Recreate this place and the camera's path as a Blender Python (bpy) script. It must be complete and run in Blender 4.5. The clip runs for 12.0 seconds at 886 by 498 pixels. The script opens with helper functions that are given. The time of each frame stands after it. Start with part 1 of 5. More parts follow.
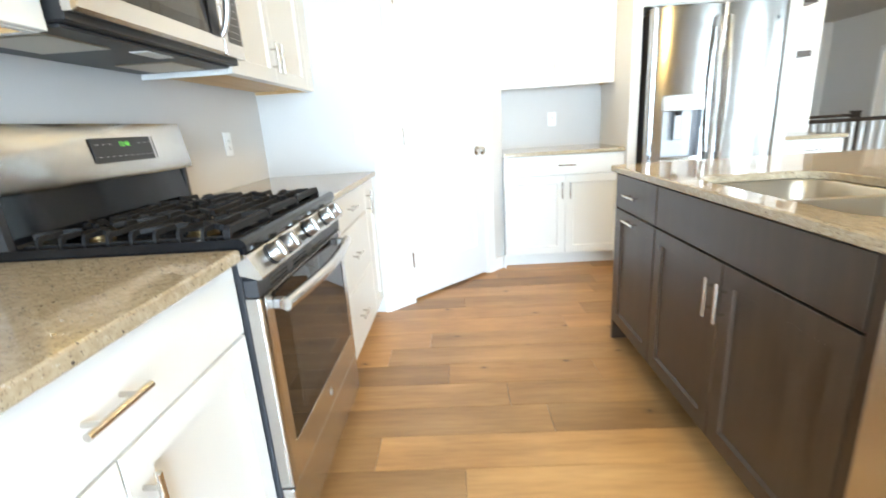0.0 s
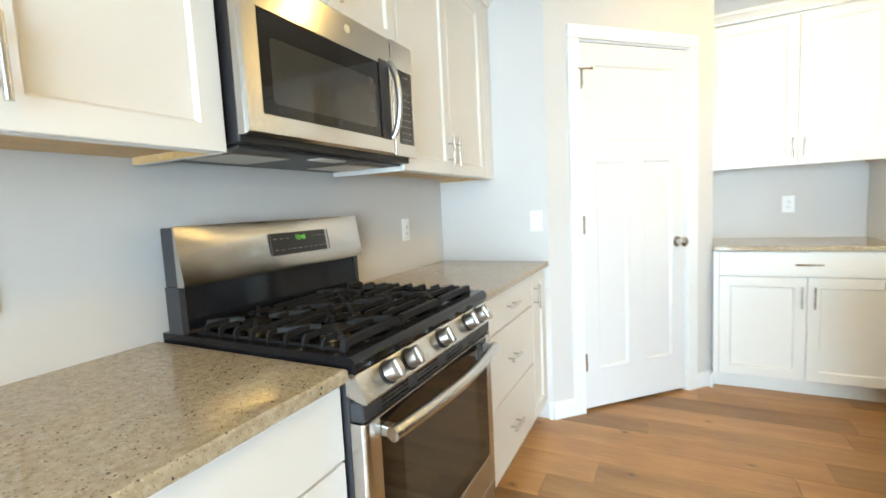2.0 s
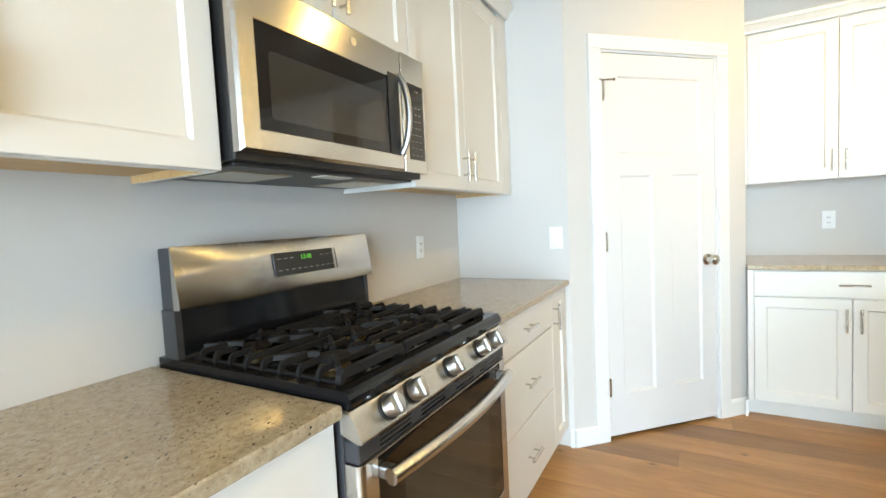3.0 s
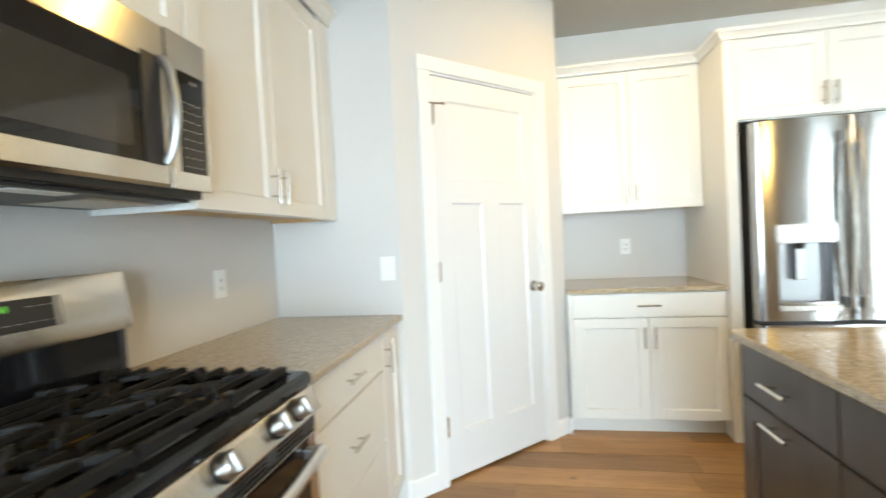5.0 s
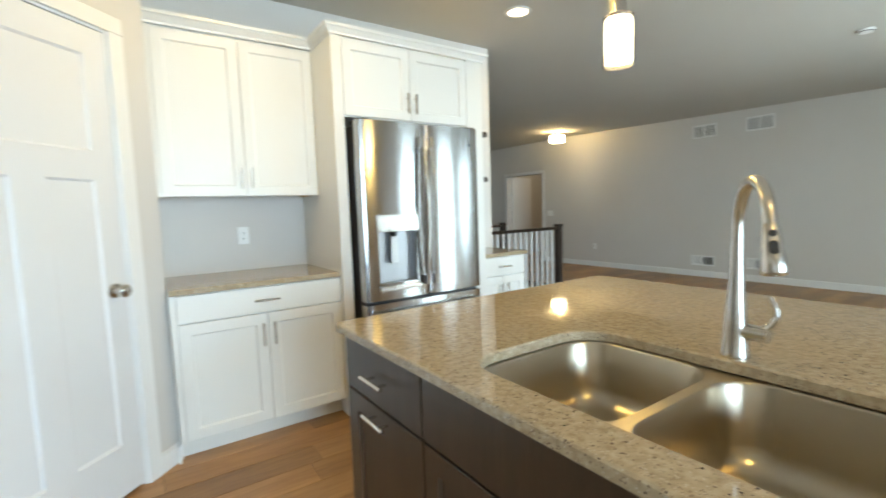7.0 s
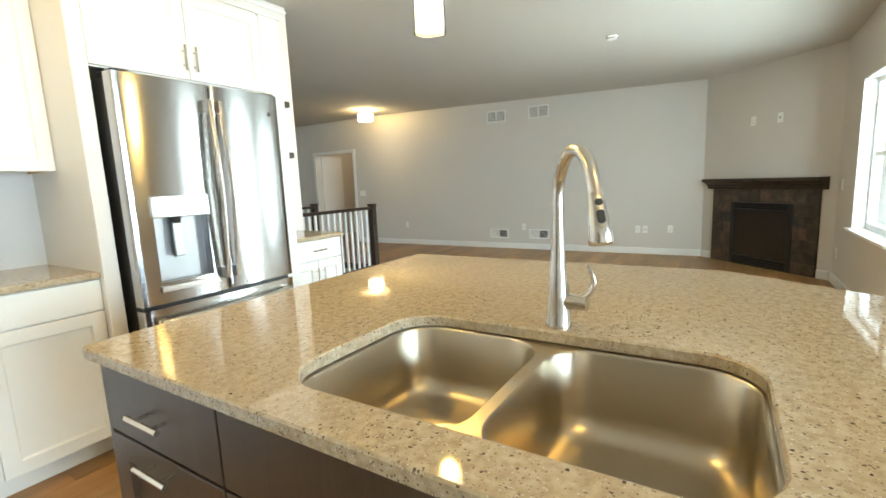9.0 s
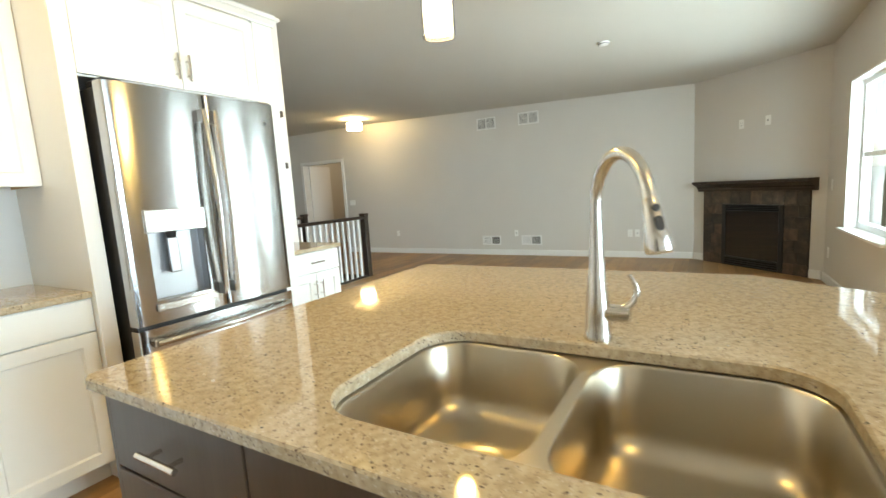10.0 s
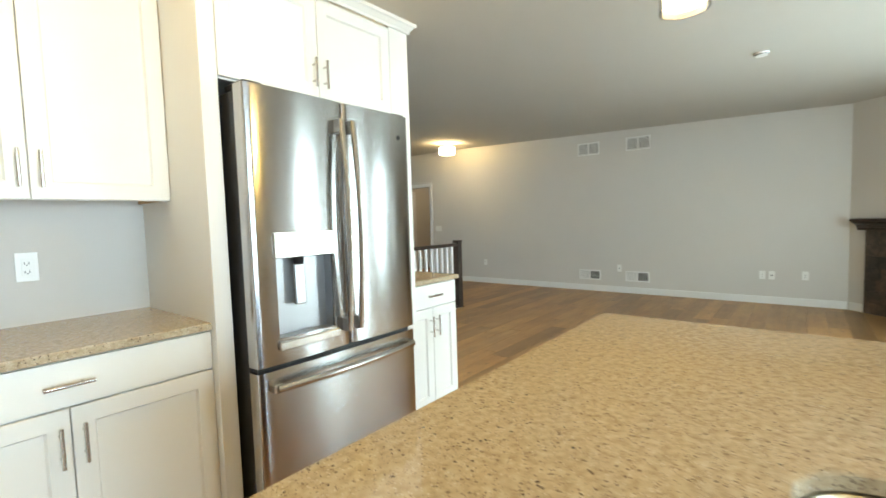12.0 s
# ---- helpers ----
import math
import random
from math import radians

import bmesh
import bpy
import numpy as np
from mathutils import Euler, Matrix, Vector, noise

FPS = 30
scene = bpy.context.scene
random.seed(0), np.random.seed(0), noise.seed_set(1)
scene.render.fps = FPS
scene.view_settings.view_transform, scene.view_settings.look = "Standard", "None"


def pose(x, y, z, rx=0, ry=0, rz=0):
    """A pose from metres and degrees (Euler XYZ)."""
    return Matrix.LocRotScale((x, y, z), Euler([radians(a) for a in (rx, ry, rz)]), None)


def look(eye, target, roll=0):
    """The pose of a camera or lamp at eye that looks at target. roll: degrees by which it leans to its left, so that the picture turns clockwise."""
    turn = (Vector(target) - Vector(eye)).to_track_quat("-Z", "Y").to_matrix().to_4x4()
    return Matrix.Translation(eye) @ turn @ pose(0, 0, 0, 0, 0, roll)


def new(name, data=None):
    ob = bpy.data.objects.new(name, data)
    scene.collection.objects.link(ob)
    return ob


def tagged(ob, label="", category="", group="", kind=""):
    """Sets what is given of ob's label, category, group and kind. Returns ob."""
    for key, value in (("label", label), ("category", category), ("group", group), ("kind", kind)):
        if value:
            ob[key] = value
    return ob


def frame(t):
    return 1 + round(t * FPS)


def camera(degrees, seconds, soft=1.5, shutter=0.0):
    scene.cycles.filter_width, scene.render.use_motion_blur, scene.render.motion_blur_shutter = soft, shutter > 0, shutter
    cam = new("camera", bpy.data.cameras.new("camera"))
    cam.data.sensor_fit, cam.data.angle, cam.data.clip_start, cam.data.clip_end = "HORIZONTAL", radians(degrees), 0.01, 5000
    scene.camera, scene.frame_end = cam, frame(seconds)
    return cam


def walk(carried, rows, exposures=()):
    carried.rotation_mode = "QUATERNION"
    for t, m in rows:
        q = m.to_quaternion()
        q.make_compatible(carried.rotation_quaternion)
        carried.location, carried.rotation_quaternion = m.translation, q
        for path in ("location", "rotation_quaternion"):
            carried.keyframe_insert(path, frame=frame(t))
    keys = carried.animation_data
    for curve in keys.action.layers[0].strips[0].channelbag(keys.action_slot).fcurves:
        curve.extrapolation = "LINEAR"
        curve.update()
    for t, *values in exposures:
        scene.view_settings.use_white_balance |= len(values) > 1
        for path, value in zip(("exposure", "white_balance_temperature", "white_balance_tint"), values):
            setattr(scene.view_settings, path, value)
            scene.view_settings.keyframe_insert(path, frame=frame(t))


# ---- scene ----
cam = camera(89.2, 12.0, shutter=0.6)
PATH = [
    (0, (1.154, -0.967, 1.157), (1.064, 0.959, 0.625), -3.7),
    (0.5, (1.136, -0.879, 1.183), (0.849, 1.051, 0.743), -3.8),
    (1, (1.182, -0.822, 1.211), (0.645, 1.072, 0.86), -3.5),
    (1.5, (1.224, -0.769, 1.229), (0.478, 1.068, 0.967), -3.0),
    (2, (1.244, -0.719, 1.238), (0.347, 1.059, 1.054), -2.8),
    (2.5, (1.253, -0.678, 1.244), (0.256, 1.051, 1.111), -2.8),
    (4.5, (1.18, -0.421, 1.274), (0.535, 1.471, 1.214), -3.0),
    (5, (1.225, -0.345, 1.268), (0.885, 1.625, 1.223), -2.9),
    (5.5, (1.251, -0.294, 1.268), (1.307, 1.705, 1.215), -2.5),
    (6, (1.299, -0.207, 1.27), (1.751, 1.739, 1.188), -2.5),
    (6.5, (1.319, -0.144, 1.267), (2.152, 1.67, 1.145), -2.3),
    (7, (1.379, -0.102, 1.277), (2.507, 1.54, 1.099), -2.0),
    (7.5, (1.418, -0.057, 1.291), (2.772, 1.396, 1.052), -1.9),
    (9.5, (1.509, 0.082, 1.254), (3.213, 1.089, 0.97), -3.1),
    (10, (1.503, 0.154, 1.265), (3.213, 1.158, 1.002), -3.6),
    (10.5, (1.512, 0.281, 1.289), (3.193, 1.341, 1.065), -3.3),
    (11, (1.527, 0.457, 1.297), (3.18, 1.567, 1.112), -2.5),
    (11.5, (1.567, 0.612, 1.296), (3.182, 1.783, 1.148), -1.8),
    (12, (1.637, 0.733, 1.281), (3.191, 1.985, 1.151), -1.8),
]
walk(cam, [(t, look(eye, target, roll)) for t, eye, target, roll in PATH], [(0, 0.14, 7000, 13), (0.6, 0.0, 7100, 12), (1.5, -0.14, 7350, 12), (2.5, -0.27, 7350, 12), (4.5, -0.27, 7550, 12), (6, -0.65, 7350, 11), (7, -0.64, 7100, 9), (9.5, -0.10, 7650, 9), (12, -0.28, 7500, 8)])

# ---- world, sun, large lights ----
world = bpy.data.worlds.new("sky")
scene.world = world
world.use_nodes = True
wn = world.node_tree.nodes
sky = wn.new("ShaderNodeTexSky")
sky.sky_type, sky.sun_disc = "NISHITA", False
sky.sun_elevation, sky.sun_rotation = radians(52), radians(20)
world.node_tree.links.new(sky.outputs["Color"], wn["Background"].inputs["Color"])
wn["Background"].inputs["Strength"].default_value = 0.15


def lamp(name, kind, m, energy, color=(1, 1, 1), **more):
    data = bpy.data.lights.new(name, kind)
    data.energy, data.color = energy, color
    ob = new(name, data)
    ob.matrix_world = m
    return ob, data


_, sun = lamp("sun", "SUN", look((2, 8, 12), (0, 2, 0)), 3.0, (1.0, 0.95, 0.88))
sun.angle = radians(0.5)

DAY = (0.52, 0.757, 1.0)
LAWN = (0.60, 0.82, 0.97)
WARM = (1.0, 0.70, 0.20)


def window_lamp(name, m, sx, sy, energy, spread=180, color=DAY):
    ob, d = lamp(name, "AREA", m, energy, color)
    d.spread = radians(spread)
    d.shape, d.size, d.size_y = "RECTANGLE", sx, sy
    return ob


window_lamp("daylight_patio", look((1.95, -3.68, 1.1), (2.35, 3, -1.6)), 2.5, 2.0, 300, 130)
window_lamp("daylight_living", look((6.53, -1.42, 1.36), (8.3, 5.5, 0.4)), 1.15, 1.36, 74, 150, LAWN)
window_lamp("daylight_living_door", look((5.32, -1.42, 1.06), (6.8, 5.5, 0.7)), 0.92, 1.95, 105, 180, LAWN)
# Unseen fill added to brighten the hall behind the open door.
_, hall = lamp("hall_fill", "POINT", pose(10.3, 7.3, 2.45), 16, (1.0, 0.85, 0.62))
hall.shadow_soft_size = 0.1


# ---- materials ----
def node_mat(name):
    m = bpy.data.materials.new(name)
    m.use_nodes = True
    nt = m.node_tree
    return m, nt, nt.nodes["Principled BSDF"]


def link(nt, a, b):
    nt.links.new(a, b)


def mixrgb(nt, fac, a, b, mode="MIX"):
    n = nt.nodes.new("ShaderNodeMix")
    n.data_type, n.blend_type = "RGBA", mode
    for sock, v in ((n.inputs["Factor"], fac), (n.inputs["A"], a), (n.inputs["B"], b)):
        if hasattr(v, "is_linked"):
            nt.links.new(v, sock)
        elif isinstance(v, (int, float)):
            sock.default_value = v
        else:
            sock.default_value = (*v, 1)
    return n.outputs["Result"]


def ramp(nt, src, stops):
    n = nt.nodes.new("ShaderNodeValToRGB")
    e = n.color_ramp.elements
    while len(e) < len(stops):
        e.new(0.5)
    for el, (p, c) in zip(e, stops):
        el.position = p
        el.color = (*c, 1) if len(c) == 3 else c
    link(nt, src, n.inputs["Fac"])
    return n.outputs["Color"]


def coords(nt, scale=(1, 1, 1), kind="position"):
    mp = nt.nodes.new("ShaderNodeMapping")
    mp.inputs["Scale"].default_value = scale
    if kind == "position":
        g = nt.nodes.new("ShaderNodeNewGeometry")
        link(nt, g.outputs["Position"], mp.inputs["Vector"])
    else:
        g = nt.nodes.new("ShaderNodeTexCoord")
        link(nt, g.outputs["Object"], mp.inputs["Vector"])
    return mp


def noise_tex(nt, scale, vec=None, detail=3.0, rough=0.5):
    n = nt.nodes.new("ShaderNodeTexNoise")
    n.inputs["Scale"].default_value, n.inputs["Detail"].default_value, n.inputs["Roughness"].default_value = scale, detail, rough
    if vec is not None:
        link(nt, vec, n.inputs["Vector"])
    return n


def bump(nt, bsdf, height, strength, dist=0.001):
    b = nt.nodes.new("ShaderNodeBump")
    b.inputs["Strength"].default_value, b.inputs["Distance"].default_value = strength, dist
    link(nt, height, b.inputs["Height"])
    link(nt, b.outputs["Normal"], bsdf.inputs["Normal"])


def painted(name, color, rough=0.5, grain=260, bumps=0.15, vary=0.04, spec=0.5):
    m, nt, b = node_mat(name)
    pos = coords(nt).outputs["Vector"]
    big = noise_tex(nt, 1.7, pos, 4)
    dark = tuple(c * (1 - vary) for c in color)
    link(nt, mixrgb(nt, big.outputs["Fac"], color, dark), b.inputs["Base Color"])
    fine = noise_tex(nt, grain, pos, 2)
    bump(nt, b, fine.outputs["Fac"], bumps, 0.0008)
    rr = nt.nodes.new("ShaderNodeMapRange")
    rr.inputs["To Min"].default_value, rr.inputs["To Max"].default_value = rough - 0.06, rough + 0.06
    link(nt, big.outputs["Fac"], rr.inputs["Value"])
    link(nt, rr.outputs["Result"], b.inputs["Roughness"])
    b.inputs["Specular IOR Level"].default_value = spec
    return m


def metal(name, color, rough=0.25, stretch=(1, 1, 60), grain=40, aniso=0.0):
    m, nt, b = node_mat(name)
    vec = coords(nt, stretch, "object").outputs["Vector"]
    n = noise_tex(nt, grain, vec, 2)
    link(nt, mixrgb(nt, n.outputs["Fac"], tuple(c * 0.93 for c in color), color), b.inputs["Base Color"])
    b.inputs["Metallic"].default_value = 1.0
    rr = nt.nodes.new("ShaderNodeMapRange")
    rr.inputs["To Min"].default_value, rr.inputs["To Max"].default_value = rough * 0.85, rough * 1.2
    link(nt, n.outputs["Fac"], rr.inputs["Value"])
    link(nt, rr.outputs["Result"], b.inputs["Roughness"])
    b.inputs["Anisotropic"].default_value = aniso
    b.inputs["Anisotropic Rotation"].default_value = 0.25
    return m


def glossy(name, color, rough, spec=0.5, coat=0.0):
    m, nt, b = node_mat(name)
    n = noise_tex(nt, 35, coords(nt).outputs["Vector"], 3)
    link(nt, mixrgb(nt, n.outputs["Fac"], color, tuple(c * 0.85 for c in color)), b.inputs["Base Color"])
    b.inputs["Roughness"].default_value = rough
    b.inputs["Specular IOR Level"].default_value = spec
    b.inputs["Coat Weight"].default_value = coat
    return m


def emitter(name, color, strength):
    m, nt, b = node_mat(name)
    b.inputs["Base Color"].default_value = (*color, 1)
    b.inputs["Emission Color"].default_value = (*color, 1)
    b.inputs["Emission Strength"].default_value = strength
    return m


def quartz_mat():
    m, nt, b = node_mat("speckled_quartz")
    pos = coords(nt).outputs["Vector"]
    soft = noise_tex(nt, 60, pos, 4)
    base = ramp(nt, soft.outputs["Fac"], [(0.3, (0.315, 0.245, 0.156)), (0.52, (0.408, 0.330, 0.222)), (0.75, (0.478, 0.402, 0.290))])

    wob = nt.nodes.new("ShaderNodeVectorMath")
    wob.operation = "MULTIPLY_ADD"
    link(nt, noise_tex(nt, 210, pos, 2).outputs["Color"], wob.inputs[0])
    wob.inputs[1].default_value = (0.005, 0.005, 0.005)
    link(nt, pos, wob.inputs[2])

    def flecks(scale, cut, size):
        v = nt.nodes.new("ShaderNodeTexVoronoi")
        v.inputs["Scale"].default_value = scale
        link(nt, wob.outputs[0], v.inputs["Vector"])
        sep = nt.nodes.new("ShaderNodeSeparateColor")
        link(nt, v.outputs["Color"], sep.inputs["Color"])
        pick = nt.nodes.new("ShaderNodeMath")
        pick.operation = "GREATER_THAN"
        link(nt, sep.outputs["Red"], pick.inputs[0])
        pick.inputs[1].default_value = cut
        near = nt.nodes.new("ShaderNodeMath")
        near.operation = "LESS_THAN"
        link(nt, v.outputs["Distance"], near.inputs[0])
        near.inputs[1].default_value = size
        both = nt.nodes.new("ShaderNodeMath")
        both.operation = "MULTIPLY"
        link(nt, pick.outputs[0], both.inputs[0])
        link(nt, near.outputs[0], both.inputs[1])
        return both.outputs[0]

    c = mixrgb(nt, flecks(300, 0.84, 0.44), base, (0.285, 0.212, 0.142))
    c = mixrgb(nt, flecks(210, 0.90, 0.42), c, (0.195, 0.142, 0.10))
    c = mixrgb(nt, flecks(230, 0.88, 0.38), c, (0.52, 0.455, 0.365))
    c = mixrgb(nt, flecks(150, 0.935, 0.37), c, (0.11, 0.078, 0.058))
    c = mixrgb(nt, flecks(120, 0.975, 0.34), c, (0.055, 0.040, 0.033))
    link(nt, c, b.inputs["Base Color"])
    b.inputs["Roughness"].default_value = 0.05
    b.inputs["Specular IOR Level"].default_value = 0.6
    bump(nt, b, noise_tex(nt, 9, pos, 2).outputs["Fac"], 0.015, 0.001)
    return m


def wood_mat(name, tones, stretch, per_island=False, rough=0.42, knots=False, grain=1.0, vary_tone=True):
    """Stained wood with grain along the axis that stretch shortens."""
    m, nt, b = node_mat(name)
    if per_island:
        rnd = nt.nodes.new("ShaderNodeNewGeometry").outputs["Random Per Island"]
    else:
        rnd = nt.nodes.new("ShaderNodeObjectInfo").outputs["Random"]
    g = nt.nodes.new("ShaderNodeNewGeometry")
    shift = nt.nodes.new("ShaderNodeVectorMath")
    shift.operation = "MULTIPLY_ADD"
    comb = nt.nodes.new("ShaderNodeCombineXYZ")
    for i in range(3):
        link(nt, rnd, comb.inputs[i])
    link(nt, comb.outputs[0], shift.inputs[0])
    shift.inputs[1].default_value = (37.0, 23.0, 11.0)
    link(nt, g.outputs["Position"], shift.inputs[2])
    mp = nt.nodes.new("ShaderNodeMapping")
    mp.inputs["Scale"].default_value = stretch
    link(nt, shift.outputs[0], mp.inputs["Vector"])
    n1 = noise_tex(nt, 9 * grain, mp.outputs["Vector"], 6, 0.62)
    n2 = noise_tex(nt, 70 * grain, mp.outputs["Vector"], 3, 0.5)
    wide = noise_tex(nt, 2.2, shift.outputs[0], 3)
    c = ramp(nt, n1.outputs["Fac"], [(0.28, tones[0]), (0.52, tones[1]), (0.74, tones[2])])
    c = mixrgb(nt, 0.16, c, ramp(nt, n2.outputs["Fac"], [(0.35, tuple(v * 0.62 for v in tones[0])), (0.6, tones[2])]), "MIX")
    if vary_tone:
        c = mixrgb(nt, 1.0, c, ramp(nt, rnd, [(0.0, (0.66, 0.63, 0.59)), (0.35, (0.95, 0.93, 0.90)), (0.7, (1.26, 1.20, 1.10)), (1.0, (0.80, 0.75, 0.68))]), "MULTIPLY")
        c = mixrgb(nt, 1.0, c, ramp(nt, wide.outputs["Fac"], [(0.3, (0.82, 0.79, 0.75)), (0.7, (1.12, 1.10, 1.06))]), "MULTIPLY")
    if knots:
        v = nt.nodes.new("ShaderNodeTexVoronoi")
        v.voronoi_dimensions = "2D"
        v.inputs["Scale"].default_value = 1.0
        kp = nt.nodes.new("ShaderNodeMapping")
        kp.inputs["Scale"].default_value = (2.1, 3.4, 1.0)
        link(nt, shift.outputs[0], kp.inputs["Vector"])
        wob = nt.nodes.new("ShaderNodeVectorMath")
        wob.operation = "MULTIPLY_ADD"
        link(nt, noise_tex(nt, 14, shift.outputs[0], 2).outputs["Color"], wob.inputs[0])
        wob.inputs[1].default_value = (0.08, 0.08, 0.0)
        link(nt, kp.outputs["Vector"], wob.inputs[2])
        link(nt, wob.outputs[0], v.inputs["Vector"])
        sep = nt.nodes.new("ShaderNodeSeparateColor")
        link(nt, v.outputs["Color"], sep.inputs["Color"])
        cut = nt.nodes.new("ShaderNodeMath")
        cut.operation = "MULTIPLY"
        link(nt, ramp(nt, v.outputs["Distance"], [(0.012, (1, 1, 1)), (0.028, (0.35, 0.35, 0.35)), (0.075, (0, 0, 0))]), cut.inputs[0])
        gt = nt.nodes.new("ShaderNodeMath")
        gt.operation = "GREATER_THAN"
        link(nt, sep.outputs["Red"], gt.inputs[0])
        gt.inputs[1].default_value = 0.55
        link(nt, gt.outputs[0], cut.inputs[1])
        c = mixrgb(nt, cut.outputs[0], c, (0.09, 0.045, 0.02))
    link(nt, c, b.inputs["Base Color"])
    b.inputs["Roughness"].default_value = rough
    bump(nt, b, n2.outputs["Fac"], 0.12, 0.001)
    return m


def slate_mat():
    m, nt, b = node_mat("brown_slate")
    rnd = nt.nodes.new("ShaderNodeObjectInfo").outputs["Random"]
    pos = coords(nt).outputs["Vector"]
    n = noise_tex(nt, 11, pos, 6, 0.65)
    c = ramp(nt, n.outputs["Fac"], [(0.3, (0.022, 0.019, 0.017)), (0.52, (0.055, 0.042, 0.034)), (0.75, (0.11, 0.085, 0.065))])
    c = mixrgb(nt, 1.0, c, ramp(nt, rnd, [(0, (0.5, 0.52, 0.55)), (0.5, (1.0, 0.96, 0.90)), (1, (1.9, 1.6, 1.3))]), "MULTIPLY")
    link(nt, c, b.inputs["Base Color"])
    b.inputs["Roughness"].default_value = 0.42
    bump(nt, b, n.outputs["Fac"], 0.5, 0.006)
    return m


def glass_mat(name, tint=(1, 1, 1), rough=0.0):
    m, nt, b = node_mat(name)
    b.inputs["Base Color"].default_value = (*tint, 1)
    b.inputs["Transmission Weight"].default_value = 1.0
    b.inputs["Roughness"].default_value = rough
    b.inputs["IOR"].default_value = 1.45
    return m


M_WHITE = painted("white_lacquer", (0.75, 0.738, 0.70), 0.34, 320, 0.05, 0.03)
M_TRIM = painted("white_trim_paint", (0.80, 0.80, 0.79), 0.40, 300, 0.06, 0.03)
M_DOOR = painted("white_door_paint", (0.74, 0.74, 0.74), 0.42, 200, 0.10, 0.03)
M_WALL = painted("greige_wall_paint", (0.645, 0.622, 0.592), 0.75, 420, 0.28, 0.05, 0.25)
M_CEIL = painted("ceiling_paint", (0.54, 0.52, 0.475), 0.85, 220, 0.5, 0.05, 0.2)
M_QUARTZ = quartz_mat()
M_OAK = ((0.262, 0.133, 0.049), (0.375, 0.206, 0.082), (0.465, 0.275, 0.120))
M_PLANK = wood_mat("oak_plank", M_OAK, (0.11, 1.0, 1.0), False, 0.36, True)
M_PLANKS = wood_mat("oak_planks", M_OAK, (0.11, 1.0, 1.0), True, 0.36, True)
M_DARK = wood_mat("dark_stained_maple", ((0.029, 0.0165, 0.0095), (0.041, 0.0245, 0.0145), (0.056, 0.035, 0.022)), (1.0, 1.0, 0.08), False, 0.33, False, 1.6, False)
M_RAIL = wood_mat("espresso_wood", ((0.022, 0.014, 0.010), (0.038, 0.025, 0.018), (0.058, 0.039, 0.028)), (0.2, 1.0, 0.2), False, 0.35, False, 2.0, False)
M_MAPLE = wood_mat("bare_maple_ply", ((0.50, 0.30, 0.12), (0.58, 0.37, 0.17), (0.65, 0.44, 0.22)), (1.0, 0.1, 1.0), False, 0.5, False, 1.5, False)
M_STEEL = metal("brushed_stainless", (0.57, 0.55, 0.52), 0.22, (0.7, 90, 90), 30, 0.75)
M_STEELV = metal("brushed_stainless_doors", (0.50, 0.495, 0.49), 0.18, (0.7, 90, 90), 30, 0.85)
# The gold in this steel is reflected warm light put into its colour.
M_SINK = metal("satin_sink_steel_warm_lit", (0.54, 0.475, 0.375), 0.29, (1, 60, 60), 30, 0.4)
M_WELL = metal("dispenser_steel", (0.36, 0.365, 0.375), 0.35, (1, 1, 40), 30)
M_NICKEL = metal("brushed_nickel", (0.63, 0.60, 0.56), 0.24, (1, 1, 40), 60)
M_CHROME = metal("polished_knob_steel", (0.44, 0.43, 0.42), 0.30, (1, 1, 30), 60)
M_BRASS = metal("burner_brass", (0.26, 0.18, 0.085), 0.45)
M_IRON = painted("cast_iron", (0.013, 0.013, 0.014), 0.54, 500, 0.4, 0.25, 0.27)
M_ENAMEL = glossy("black_enamel", (0.006, 0.0065, 0.008), 0.09, 0.3)
M_BLACK = glossy("black_plastic", (0.010, 0.010, 0.011), 0.36)
M_GREY = glossy("charcoal_side_paint", (0.030, 0.031, 0.034), 0.42)
M_BGLASS = glossy("smoked_oven_glass", (0.010, 0.008, 0.007), 0.025, 0.38)
M_FIRE = glossy("fireplace_glass", (0.010, 0.010, 0.011), 0.05, 0.9)
M_MESH = glossy("microwave_screen", (0.034, 0.030, 0.024), 0.03, 0.5)
M_PLATE = painted("white_plate_plastic", (0.84, 0.84, 0.82), 0.3, 200, 0.02, 0.01)
M_SLOT = glossy("dark_slot", (0.06, 0.06, 0.06), 0.5)
M_SLATE = slate_mat()
M_GROUT = painted("dark_grout", (0.045, 0.038, 0.032), 0.9, 300, 0.4, 0.2)
M_GLASS = glass_mat("window_glass")
M_VINYL = painted("white_vinyl", (0.82, 0.83, 0.84), 0.35, 150, 0.03, 0.02)
M_OPAL = emitter("lit_opal_glass", (1.0, 0.82, 0.54), 14.0)
M_OPAL2 = emitter("lit_ceiling_drum", (1.0, 0.82, 0.52), 30.0)
M_CAN = emitter("lit_can_lens", (1.0, 0.82, 0.56), 14.0)
M_GREEN = emitter("green_digits", (0.10, 0.62, 0.05), 0.32)
M_MARK = glossy("pale_marking", (0.34, 0.34, 0.34), 0.5)
M_SUB = painted("subfloor", (0.10, 0.065, 0.035), 0.8, 120, 0.2, 0.1)
M_DIM = painted("dim_opal", (0.75, 0.73, 0.68), 0.4)


